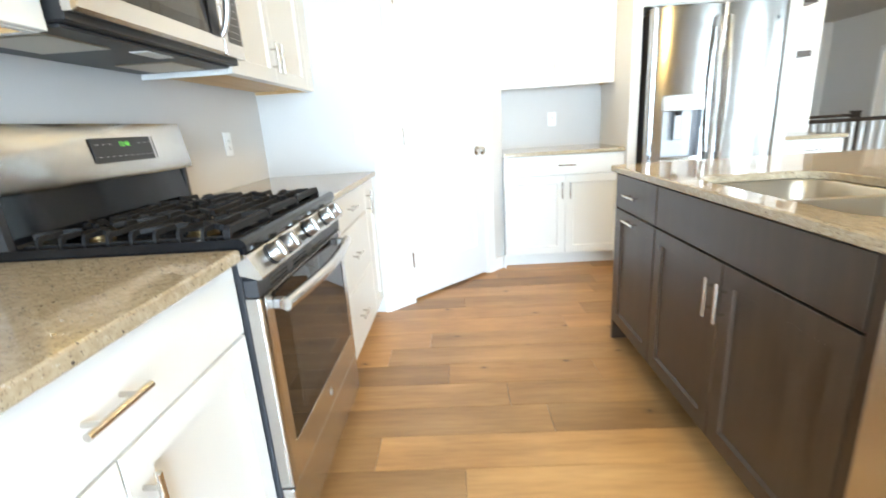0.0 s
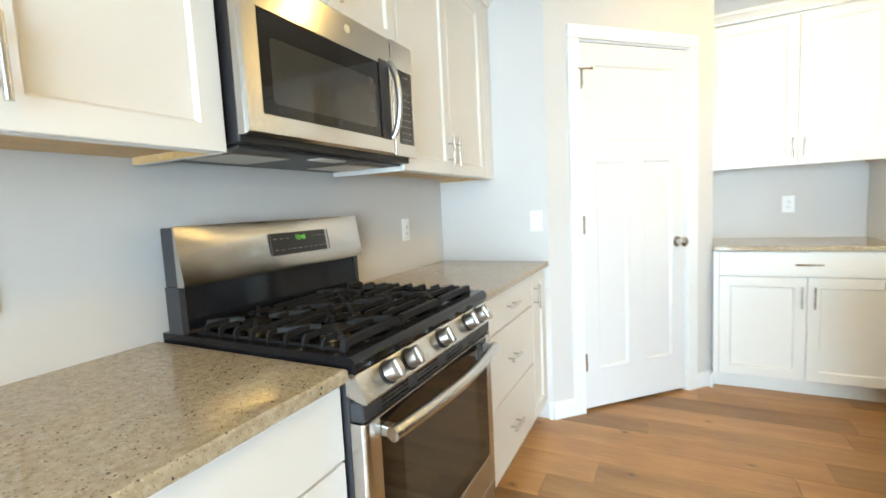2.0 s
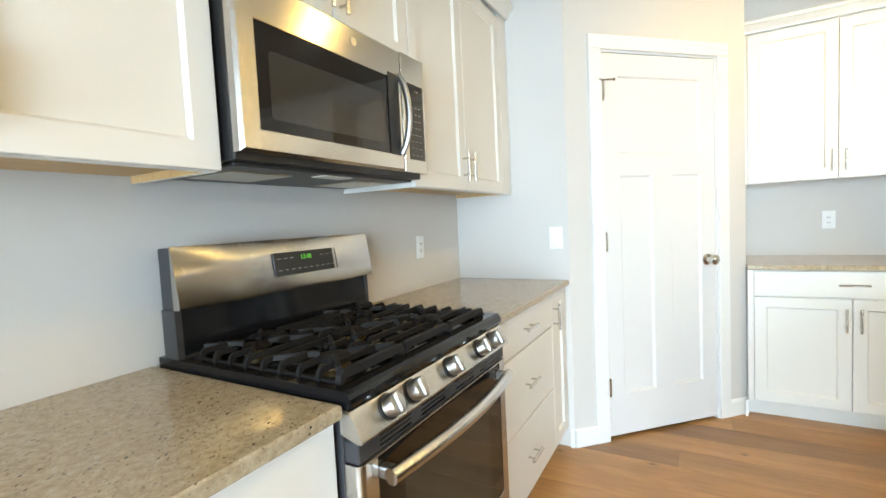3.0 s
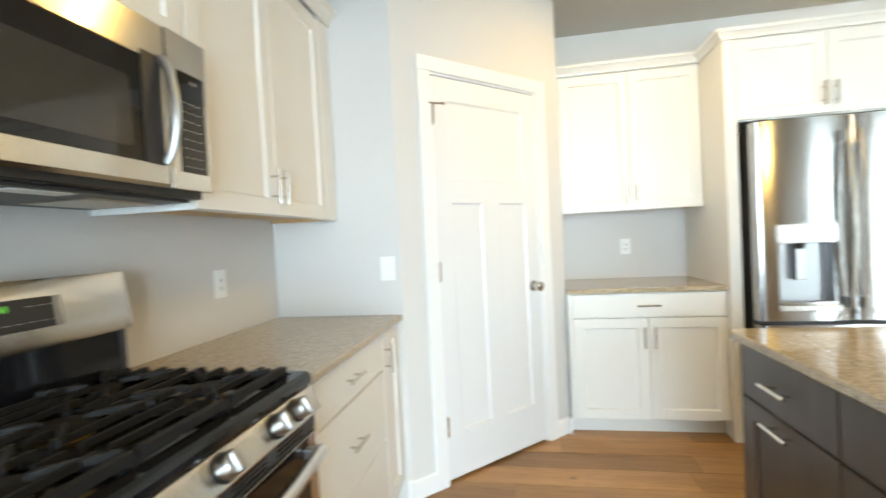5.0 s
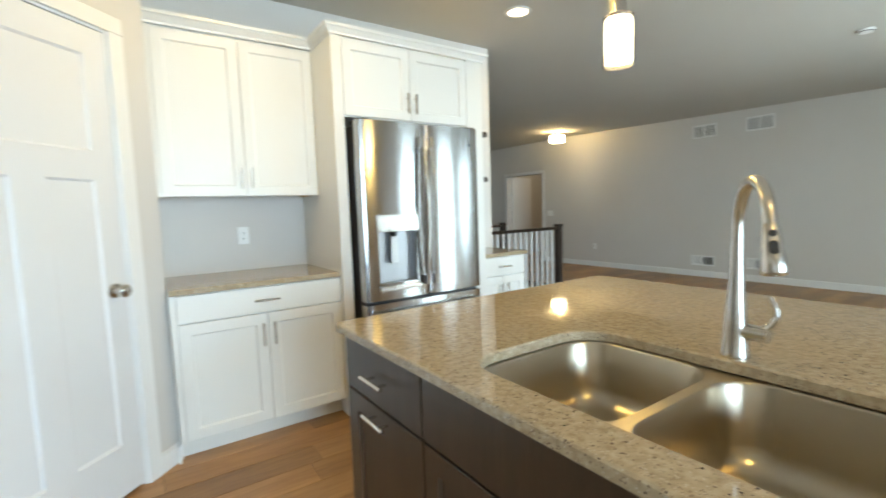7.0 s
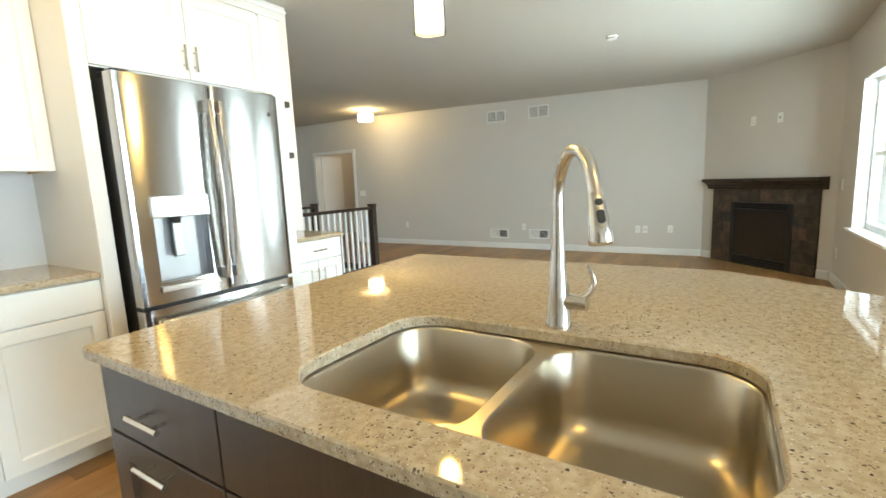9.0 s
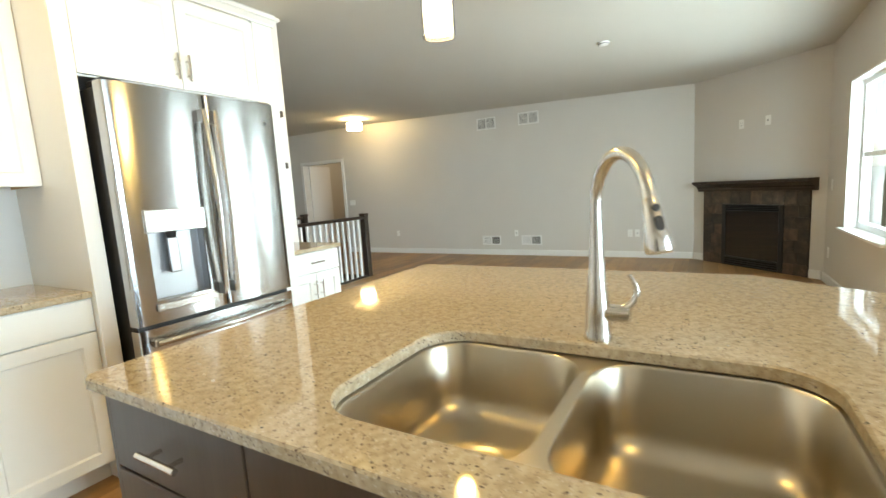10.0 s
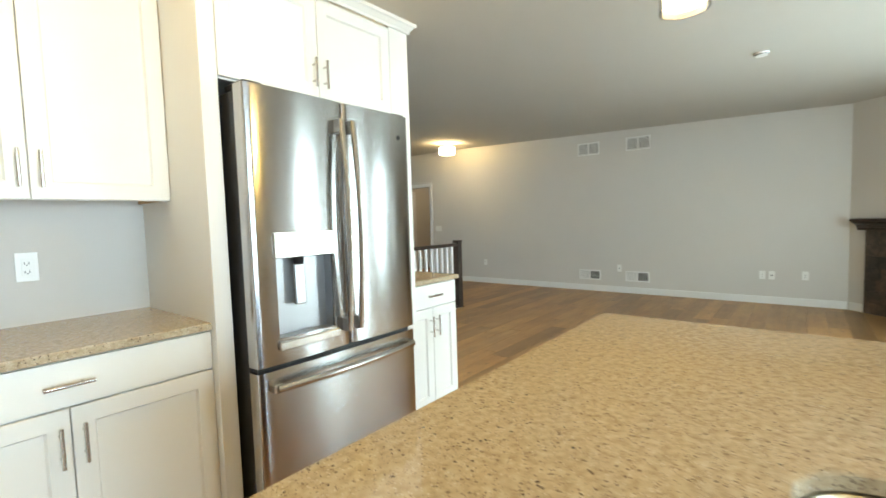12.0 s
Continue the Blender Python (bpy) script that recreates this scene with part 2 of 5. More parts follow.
# ---- mesh helpers ----
def box(bm, x0, y0, z0, x1, y1, z1, bev=0.0, seg=1):
    m = Matrix.LocRotScale(((x0 + x1) / 2, (y0 + y1) / 2, (z0 + z1) / 2), None, (abs(x1 - x0), abs(y1 - y0), abs(z1 - z0)))
    made = bmesh.ops.create_cube(bm, size=1, matrix=m)
    if bev:
        edges = list({e for v in made["verts"] for e in v.link_edges})
        bmesh.ops.bevel(bm, geom=edges, offset=bev, segments=seg, profile=0.5, affect="EDGES")
    return bm


def rod(bm, a, b, r0, r1=None, seg=12):
    a, b = Vector(a), Vector(b)
    d = b - a
    m = Matrix.Translation((a + b) / 2) @ d.to_track_quat("Z", "Y").to_matrix().to_4x4()
    bmesh.ops.create_cone(bm, cap_ends=True, segments=seg, radius1=r0, radius2=r0 if r1 is None else r1, depth=d.length, matrix=m)
    return bm


def sweep(bm, pts, radii, seg=10, flat=1.0, caps=True):
    """A tube along pts; flat squeezes it across its second axis."""
    pts = [Vector(p) for p in pts]
    if isinstance(radii, (int, float)):
        radii = [radii] * len(pts)
    rings, ref = [], None
    for i, p in enumerate(pts):
        t = (pts[min(i + 1, len(pts) - 1)] - pts[max(i - 1, 0)]).normalized()
        if ref is None:
            ref = t.orthogonal().normalized()
        ref = (ref - t * ref.dot(t)).normalized()
        other = t.cross(ref)
        rings.append([bm.verts.new(p + (ref * math.cos(2 * math.pi * k / seg) + other * math.sin(2 * math.pi * k / seg) * flat) * radii[i]) for k in range(seg)])
    for r0, r1 in zip(rings, rings[1:]):
        for k in range(seg):
            bm.faces.new((r0[k], r0[(k + 1) % seg], r1[(k + 1) % seg], r1[k]))
    if caps:
        bm.faces.new(rings[0][::-1])
        bm.faces.new(rings[-1])
    return bm


def lathe(bm, profile, seg=24, m=None):
    """Turns (radius, height) pairs round the z axis."""
    m = m or Matrix()
    rings = []
    for r, z in profile:
        if r < 1e-5:
            rings.append([bm.verts.new(m @ Vector((0, 0, z)))])
        else:
            rings.append([bm.verts.new(m @ Vector((r * math.cos(2 * math.pi * k / seg), r * math.sin(2 * math.pi * k / seg), z))) for k in range(seg)])
    for a, b in zip(rings, rings[1:]):
        for k in range(seg):
            j = (k + 1) % seg
            if len(a) == 1 and len(b) > 1:
                bm.faces.new((a[0], b[j], b[k]))
            elif len(b) == 1 and len(a) > 1:
                bm.faces.new((a[k], a[j], b[0]))
            elif len(a) > 1:
                bm.faces.new((a[k], a[j], b[j], b[k]))
    return bm


def prism(bm, pts, lo, hi, axis="z"):
    """Extrudes a 2D outline along an axis between lo and hi."""
    def at(u, v, w):
        return {"z": (u, v, w), "x": (w, u, v), "y": (u, w, v)}[axis]
    a = [bm.verts.new(at(u, v, lo)) for u, v in pts]
    b = [bm.verts.new(at(u, v, hi)) for u, v in pts]
    n = len(pts)
    bm.faces.new(a[::-1])
    bm.faces.new(b)
    for i in range(n):
        bm.faces.new((a[i], a[(i + 1) % n], b[(i + 1) % n], b[i]))
    return bm


def rounded(x0, y0, x1, y1, r, seg=6):
    pts = []
    for cx, cy, a in ((x1 - r, y1 - r, 0), (x0 + r, y1 - r, 90), (x0 + r, y0 + r, 180), (x1 - r, y0 + r, 270)):
        for k in range(seg + 1):
            t = radians(a + 90 * k / seg)
            pts.append((cx + r * math.cos(t), cy + r * math.sin(t)))
    return pts


def offset_poly(pts, d):
    """Moves a counter-clockwise outline inwards by d."""
    out, n = [], len(pts)
    for i in range(n):
        p0, p1, p2 = Vector(pts[i - 1]), Vector(pts[i]), Vector(pts[(i + 1) % n])
        e0, e1 = (p1 - p0).normalized(), (p2 - p1).normalized()
        n0, n1 = Vector((-e0.y, e0.x)), Vector((-e1.y, e1.x))
        b = n0 + n1
        out.append(tuple(p1 + b * (d / max(0.2, 1 + n0.dot(n1)))))
    return out


def slab(bm, outer, z0, z1, holes=None, ease=0.004):
    """A worktop: outline with eased edges and an optional hole."""
    def loops(pts, sign):
        inner = offset_poly(pts, sign * ease)
        low = [bm.verts.new((*p, z0 + ease)) for p in pts]
        hi = [bm.verts.new((*p, z1 - ease)) for p in pts]
        top = [bm.verts.new((*p, z1)) for p in inner]
        bot = [bm.verts.new((*p, z0)) for p in inner]
        n = len(pts)
        for a, b in ((bot, low), (low, hi), (hi, top)):
            for i in range(n):
                f = (a[i], a[(i + 1) % n], b[(i + 1) % n], b[i])
                bm.faces.new(f if sign > 0 else f[::-1])
        return top, bot
    tops, bots = [], []
    for pts, sign in ((outer, 1),) + tuple((h, -1) for h in (holes or ())):
        t, b = loops(pts, sign)
        tops.append(t)
        bots.append(b)
    for group in (tops, bots):
        edges = []
        for lp in group:
            for i in range(len(lp)):
                e = bm.edges.get((lp[i], lp[(i + 1) % len(lp)]))
                edges.append(e)
        bmesh.ops.triangle_fill(bm, use_beauty=True, use_dissolve=False, edges=edges)
    bmesh.ops.recalc_face_normals(bm, faces=bm.faces[:])
    return bm


def finish(name, bm, material, smooth=False):
    bmesh.ops.recalc_face_normals(bm, faces=bm.faces[:])
    me = bpy.data.meshes.new(name)
    bm.to_mesh(me)
    bm.free()
    mats = material if isinstance(material, (list, tuple)) else [material]
    for m in mats:
        me.materials.append(m)
    if smooth:
        me.shade_smooth()
        me.set_sharp_from_angle(angle=radians(35))
    return me


def part(name, bm, material, parent, label="", smooth=False):
    ob = new(name, finish(name, bm, material, smooth))
    ob.parent = parent
    if label:
        ob["label"] = label
    return ob


def thing(name, m, label, category, group="", kind=""):
    ob = new(name)
    ob.empty_display_size = 0.1
    ob.matrix_world = m
    return tagged(ob, label, category, group, kind)


def setting(name, bm, material, label="", smooth=False):
    ob = new(name, finish(name, bm, material, smooth))
    return tagged(ob, label or name.replace("_", " "), "structure", "", "structure")


def B():
    return bmesh.new()


def crown(bm, plan, z0, z1, reach=0.05, side=1):
    """A crown moulding along an open plan line; it leans out to the right of the line."""
    prof = [(0.0, z0), (0.010, z0), (0.012, z0 + 0.012), (reach * 0.75, z1 - 0.022), (reach, z1 - 0.016), (reach, z1), (0.0, z1)]
    rows = []
    n = len(plan)
    for i, p in enumerate(plan):
        p = Vector(p)
        ns = []
        if i > 0:
            e = (p - Vector(plan[i - 1])).normalized()
            ns.append(Vector((e.y, -e.x)) * side)
        if i < n - 1:
            e = (Vector(plan[i + 1]) - p).normalized()
            ns.append(Vector((e.y, -e.x)) * side)
        nn = ns[0] if len(ns) == 1 else (ns[0] + ns[1]) / (1 + ns[0].dot(ns[1]))
        rows.append([bm.verts.new((p.x + nn.x * u, p.y + nn.y * u, z)) for u, z in prof])
    k = len(prof)
    for a, b in zip(rows, rows[1:]):
        for i in range(k):
            bm.faces.new((a[i], a[(i + 1) % k], b[(i + 1) % k], b[i]))
    bm.faces.new(rows[0])
    bm.faces.new(rows[-1][::-1])
    return bm


# ---- structure ----
CEIL, TOP = 2.72, 0.914
KX, KY, HX, HY = 0.655, 1.752, 1.495, 3.145


def wall_box(name, *spans):
    bm = B()
    for s in spans:
        box(bm, *s)
    return setting(name, bm, M_WALL, "greige painted wall with fine roller texture")


wall_box("wall_west", (-0.12, -3.52, 0, 0, 3.32, CEIL))
wall_box("wall_return", (0, KY, 0, KX, KY + 0.1, CEIL))
wall_box("wall_pantry_side", (HX - 0.1, 2.605, 0, HX, HY, CEIL))
wall_box("wall_north_kitchen", (0, HY, 0, 4.18, HY + 0.12, CEIL))
wall_box("wall_east", (9.14, 0.2, 0, 9.30, 7.10, CEIL), (9.14, 8.28, 0, 9.30, 9.72, CEIL), (9.14, 7.10, 2.0, 9.30, 8.28, CEIL))
wall_box("wall_north", (4.06, 9.6, 0, 9.14, 9.72, CEIL))
wall_box("wall_stair_side", (4.06, HY + 0.12, -2.2, 4.18, 9.6, CEIL))
wall_box("wall_south_living", (4.7, -1.17, 0, 4.85, -1.0, CEIL), (7.12, -1.17, 0, 7.95, -1.0, CEIL), (5.95, -1.17, 0, 7.12, -1.0, 0.64), (5.95, -1.17, 2.02, 7.12, -1.0, CEIL),
         (5.80, -1.17, 0, 5.95, -1.0, CEIL), (4.85, -1.17, 2.06, 5.80, -1.0, CEIL))
wall_box("wall_dinette_east", (4.7, -3.40, 0, 4.82, -1.17, CEIL))
wall_box("wall_dinette_south", (0, -3.52, 0, 0.65, -3.4, CEIL), (3.25, -3.52, 0, 4.82, -3.4, CEIL), (0.65, -3.52, 2.06, 3.25, -3.4, CEIL))
wall_box("wall_hall", (9.30, 6.4, 0, 11.2, 6.5, CEIL), (9.30, 8.7, 0, 11.2, 8.8, CEIL), (11.2, 6.4, 0, 11.3, 8.8, CEIL))

DIAG = pose(KX, KY, 0, 0, 0, 45)
DL = (HX - KX) * math.sqrt(2)
bm = B()
box(bm, 0, 0, 0, 0.207, 0.1, CEIL)
box(bm, 0.979, 0, 0, DL, 0.1, CEIL)
box(bm, 0.207, 0, 2.118, 0.979, 0.1, CEIL)
setting("wall_pantry", bm, M_WALL, "greige painted diagonal pantry wall").matrix_world = DIAG

FIRE = pose(7.85, -1.0, 0, 0, 0, 45)
FL = 1.29 * math.sqrt(2)
bm = B()
box(bm, 0, -0.12, 0, FL, 0, CEIL)
setting("wall_fireplace", bm, M_WALL, "greige painted corner chimney wall").matrix_world = FIRE



def ceiling_z(x, y):
    """The ceiling's underside: level over the kitchen, a slight fall towards the outer corner of the living room."""
    a = min(1.0, max(0.0, (x - 4.2) / 3.6))
    b = min(1.0, max(0.0, (6.6 - y) / 7.0))
    return CEIL - 0.20 * a * a * (3 - 2 * a) * b


bm = B()
gx = [-0.12 + 11.42 * i / 30 for i in range(31)]
gy = [-3.52 + 13.24 * j / 30 for j in range(31)]
low = [[bm.verts.new((x, y, ceiling_z(x, y))) for y in gy] for x in gx]
top_rim = [[bm.verts.new((x, y, CEIL + 0.12)) for y in (gy[0], gy[-1])] for x in (gx[0], gx[-1])]
for i in range(30):
    for j in range(30):
        bm.faces.new((low[i][j], low[i][j + 1], low[i + 1][j + 1], low[i + 1][j])).smooth = True
bm.faces.new((top_rim[0][0], top_rim[1][0], top_rim[1][1], top_rim[0][1]))
bm.faces.new([r[0] for r in low] + [top_rim[1][0], top_rim[0][0]])
bm.faces.new([r[-1] for r in low][::-1] + [top_rim[0][1], top_rim[1][1]])
bm.faces.new(low[0][::-1] + [top_rim[0][0], top_rim[0][1]])
bm.faces.new(low[-1] + [top_rim[1][1], top_rim[1][0]])
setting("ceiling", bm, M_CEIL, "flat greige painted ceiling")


def base_run(bm, a, b, h=0.10, t=0.014):
    """A baseboard from a to b, proud to the left of that way."""
    a, b = Vector(a), Vector(b)
    e = (b - a).normalized()
    nrm = Vector((-e.y, e.x))
    prof = [(0, 0), (t, 0), (t, h - 0.012), (t * 0.45, h), (0, h)]
    rows = [[bm.verts.new((p.x + nrm.x * u, p.y + nrm.y * u, z + 0.001)) for u, z in prof] for p in (a, b)]
    k = len(prof)
    for i in range(k):
        bm.faces.new((rows[0][i], rows[0][(i + 1) % k], rows[1][(i + 1) % k], rows[1][i]))
    bm.faces.new(rows[0])
    bm.faces.new(rows[1][::-1])


def on_diag(u, v=0.0):
    p = DIAG @ Vector((u, v, 0))
    return (p.x, p.y)


def on_fire(u, v=0.0):
    p = FIRE @ Vector((u, v, 0))
    return (p.x, p.y)


for k, runs in enumerate((
        [(on_diag(0.137, -0.001), on_diag(0.0, -0.001)), ((KX, KY - 0.001), (0.635, KY - 0.001))],
        [((HX + 0.001, 2.53), (HX + 0.001, 2.60)), (on_diag(DL, -0.001), on_diag(1.049, -0.001))],
        [((9.139, 0.30), (9.139, 7.03))],
        [((9.139, 8.35), (9.139, 9.6))],
        [(on_fire(0.02, 0.001), on_fire(0.15, 0.001))],
        [(on_fire(1.625, 0.001), on_fire(FL - 0.02, 0.001))],
        [((5.81, -0.999), (7.84, -0.999))],
)):
    bm = B()
    for a, b in runs:
        base_run(bm, a, b)
    setting("baseboard", bm, M_TRIM, "white painted baseboard")

# stairwell lining
bm = B()
box(bm, 4.18, 4.62, -2.2, 6.95, 4.70, -0.021)
box(bm, 4.18, 6.15, -2.2, 6.95, 6.23, -0.021)
box(bm, 4.18, 4.70, -2.3, 6.95, 6.15, -2.2)
setting("stairwell_lining", bm, M_WALL, "painted stairwell walls below the floor")
steps = thing("staircase", pose(6.93, 4.71, 0), "carpeted stair flight going down behind the railing", "staircase")
for i in range(9):
    bm = B()
    box(bm, -0.27 * (i + 1), 0, -0.18 * (i + 2), -0.27 * i, 1.43, -0.18 * (i + 1), 0.012)
    part("step", bm, M_WALL, steps)

# ground outside
bm = B()
bmesh.ops.create_grid(bm, x_segments=2, y_segments=2, size=600, matrix=Matrix.Translation((0, 0, -2.6)))
setting("ground", bm, painted("pale_lawn_ground", (0.16, 0.17, 0.10), 0.9, 8, 0.5, 0.3), "pale dry lawn outside")
bm = B()
box(bm, 0.2, -5.6, -0.3, 4.6, -3.53, -0.06)
setting("patio", bm, painted("patio_concrete", (0.48, 0.46, 0.43), 0.9, 40, 0.4, 0.12), "pale concrete patio slab outside")


# ---- handles, cabinets ----
def bar_handle(parent, p, length, upright, label="brushed nickel bar handle", reach=0.030, r=0.0062):
    """A bar pull whose middle is at p on a front that faces -y."""
    x, y, z = p
    bm = B()
    h = length / 2
    if upright:
        rod(bm, (x, y - reach, z - h), (x, y - reach, z + h), r, None, 14)
        ends = ((x, z - h + 0.028), (x, z + h - 0.028))
    else:
        rod(bm, (x - h, y - reach, z), (x + h, y - reach, z), r, None, 14)
        ends = ((x - h + 0.028, z), (x + h - 0.028, z))
    for ex, ez in ends:
        rod(bm, (ex, y + 0.002, ez), (ex, y - reach, ez), r * 0.72, None, 10)
    return part("handle", bm, M_NICKEL, parent, label, True)


def shaker(parent, x0, x1, z0, z1, material, rail=0.058, thick=0.020):
    """A shaker door on the plane y = 0: frame, eased inner edge and recessed panel."""
    bm = B()
    e = 0.0018
    a, b, c, d = x0 + rail, x1 - rail, z0 + rail, z1 - rail
    s = 0.007

    def rect(x0, x1, z0, z1, y):
        return [bm.verts.new((u, y, v)) for u, v in ((x0, z0), (x1, z0), (x1, z1), (x0, z1))]

    loops = [rect(x0, x1, z0, z1, 0), rect(x0, x1, z0, z1, -thick + e), rect(x0 + e, x1 - e, z0 + e, z1 - e, -thick), rect(a, b, c, d, -thick),
             rect(a + 0.0015, b - 0.0015, c + 0.0015, d - 0.0015, -thick + 0.003), rect(a + s, b - s, c + s, d - s, -thick + 0.0105)]
    bm.faces.new(loops[0])
    for p, q in zip(loops, loops[1:]):
        for i in range(4):
            bm.faces.new((p[i], p[(i + 1) % 4], q[(i + 1) % 4], q[i]))
    bm.faces.new(loops[-1])
    return part("door", bm, material, parent)


def drawer_front(parent, x0, x1, z0, z1, material, thick=0.020):
    return part("drawer", box(B(), x0, -thick, z0, x1, 0, z1, 0.0022, 2), material, parent)


def cabinet(name, m, w, depth, z0, z1, fronts, material, label, group="", toe=0.0, under=None, fills=()):
    """A cabinet unit that faces -y. fronts: (kind, x0, x1, z0, z1, handle), handle: 'l', 'r', 'c' or ''."""
    top = thing(name, m, label, "cabinet", group)
    bm = B()
    if toe:
        box(bm, 0, 0.001, z0 + toe, w, depth, z1)
        box(bm, 0.002, 0.075, z0, w - 0.002, depth - 0.002, z0 + toe - 0.0005)
    else:
        t = 0.016
        box(bm, 0, 0.001, z0, t, depth, z1)
        box(bm, w - t, 0.001, z0, w, depth, z1)
        if under:
            lips = [(w - t - 0.002, w - t - 0.0005), (t + 0.0005, t + 0.002)]
        box(bm, t, 0.001, z0 + 0.024, w - t, depth, z1)
        box(bm, t, 0.001, z0, w - t, t, z0 + 0.024)
    for x0, x1 in fills:
        box(bm, x0, -0.0195, z0 + toe, x1, 0.0005, z1)
    part("body", bm, material, top)
    if under:
        bm = B()
        box(bm, 0.018, 0.018, z0 + 0.019, w - 0.018, depth - 0.002, z0 + 0.0235)
        part("bottom_panel", bm, under, top, "bare maple underside")
        for lx0, lx1 in lips:
            part("side_lip", box(B(), lx0, 0.018, z0 + 0.0005, lx1, depth - 0.002, z0 + 0.0185), under, top)
    g = 0.0018
    for kind, x0, x1, f0, f1, hd in fronts:
        if kind == "door":
            ob = shaker(top, x0 + g, x1 - g, f0 + g, f1 - g, material)
            if hd:
                hx = x1 - 0.030 if hd[0] == "r" else x0 + 0.030
                low = f1 - 0.115 if hd.endswith("t") else f0 + 0.105
                bar_handle(ob, (hx, -0.020, low), 0.128, True)
        elif kind == "pullout":
            ob = shaker(top, x0 + g, x1 - g, f0 + g, f1 - g, material)
            bar_handle(ob, ((x0 + x1) / 2, -0.020, f1 - 0.032), 0.128, False)
        else:
            ob = drawer_front(top, x0 + g, x1 - g, f0 + g, f1 - g, material)
            if hd:
                bar_handle(ob, ((x0 + x1) / 2, -0.020, (f0 + f1) / 2), 0.128, False)
    return top


CT = 0.884
UP0, UP1 = 1.385, 2.335
LEFT = "white kitchen cabinets"
WB = "white painted shaker base cabinet with nickel bar handles"
WU = "white painted shaker wall cabinet with nickel bar handles"


def west(x, y):
    return pose(x, y, 0, 0, 0, 90)


# base run along the range wall
for y0 in (-0.841, -1.680):
    cabinet("base_cabinet", west(0.605, y0), 0.838, 0.60, 0, CT, [
        ("drawer", 0, 0.838, 0.710, 0.880, "c"), ("door", 0, 0.419, 0.11, 0.707, "rt"), ("door", 0.419, 0.838, 0.11, 0.707, "lt")],
        M_WHITE, WB + ", under speckled quartz", LEFT, 0.105)
cabinet("drawer_cabinet", west(0.605, 0.765), 0.722, 0.60, 0, CT, [
    ("drawer", 0, 0.722, 0.726, 0.880, "c"), ("drawer", 0, 0.722, 0.425, 0.722, "c"), ("drawer", 0, 0.722, 0.11, 0.421, "c")],
    M_WHITE, "white painted three-drawer base cabinet beside the range", LEFT, 0.105)
cabinet("narrow_base_cabinet", west(0.605, 1.489), 0.261, 0.60, 0, CT, [("door", 0, 0.240, 0.11, 0.880, "lt")],
        M_WHITE, "narrow white shaker pull-out base cabinet by the wall", LEFT, 0.105, None, [(0.242, 0.261)])
# wall cabinets along the range wall
for y0 in (-0.841, -1.680):
    cabinet("wall_cabinet", west(0.326, y0), 0.838, 0.324, UP0, UP1, [
        ("door", 0, 0.419, UP0, UP1 - 0.03, "r"), ("door", 0.419, 0.838, UP0, UP1 - 0.03, "l")], M_WHITE, WU, LEFT, 0, M_MAPLE)
cabinet("wall_cabinet", west(0.326, 0.768), 0.982, 0.324, UP0, UP1, [
    ("door", 0, 0.430, UP0, UP1 - 0.03, "r"), ("door", 0.430, 0.870, UP0, UP1 - 0.03, "l")], M_WHITE, "white shaker wall cabinet beside the pantry wall", LEFT, 0, M_MAPLE, [(0.872, 0.982)])
cabinet("over_microwave_cabinet", west(0.326, 0.001), 0.762, 0.324, 1.818, UP1, [
    ("door", 0, 0.381, 1.820, UP1 - 0.03, "r"), ("door", 0.381, 0.762, 1.820, UP1 - 0.03, "l")], M_WHITE, "short white shaker cabinet above the microwave", LEFT)
bm = B()
crown(bm, [(0.349, -1.68), (0.349, KY - 0.002)], UP1 - 0.012, UP1 + 0.055)
tagged(new("crown_moulding", finish("crown_moulding", bm, M_WHITE)), "white crown moulding along the wall cabinets", "moulding")


def countertop(name, outline, label, hole=None):
    return tagged(new(name, finish(name, slab(B(), outline, CT + 0.0005, TOP, [hole] if hole else None), M_QUARTZ)), label, "countertop")


QL = "polished beige quartz countertop with dark brown flecks"
countertop("countertop", [(0.001, -1.70), (0.648, -1.70), (0.648, -0.004), (0.001, -0.004)], QL + ", on white cabinets")
countertop("countertop", [(0.001, 0.768), (0.648, 0.768), (0.648, KY - 0.001), (0.001, KY - 0.001)], QL + ", between range and wall")

# hutch beside the pantry
cabinet("hutch_base_cabinet", pose(HX + 0.002, 2.535, 0), 0.907, 0.605, 0, CT, [
    ("drawer", 0.028, 0.907, 0.735, 0.880, "c"), ("door", 0.028, 0.467, 0.11, 0.731, "rt"), ("door", 0.467, 0.907, 0.11, 0.731, "lt")],
    M_WHITE, "white shaker hutch base cabinet with nickel bar handles", "white hutch", 0.105, None, [(0, 0.026)])
countertop("countertop", [(HX + 0.001, 2.505), (2.404, 2.505), (2.404, HY - 0.001), (HX + 0.001, HY - 0.001)], QL + ", on the hutch cabinet")
cabinet("hutch_wall_cabinet", pose(HX + 0.002, 2.828, 0), 0.907, 0.315, UP0 + 0.01, UP1, [
    ("door", 0.028, 0.467, UP0 + 0.01, UP1 - 0.03, "r"), ("door", 0.467, 0.907, UP0 + 0.01, UP1 - 0.03, "l")],
    M_WHITE, "white shaker wall cabinet above the hutch counter", "white hutch", 0, M_MAPLE, [(0, 0.026)])
bm = B()
crown(bm, [(HX + 0.002, 2.806), (2.403, 2.806)], UP1 - 0.022, UP1 + 0.038)
tagged(new("crown_moulding", finish("crown_moulding", bm, M_WHITE)), "white crown moulding on the hutch wall cabinet", "moulding")

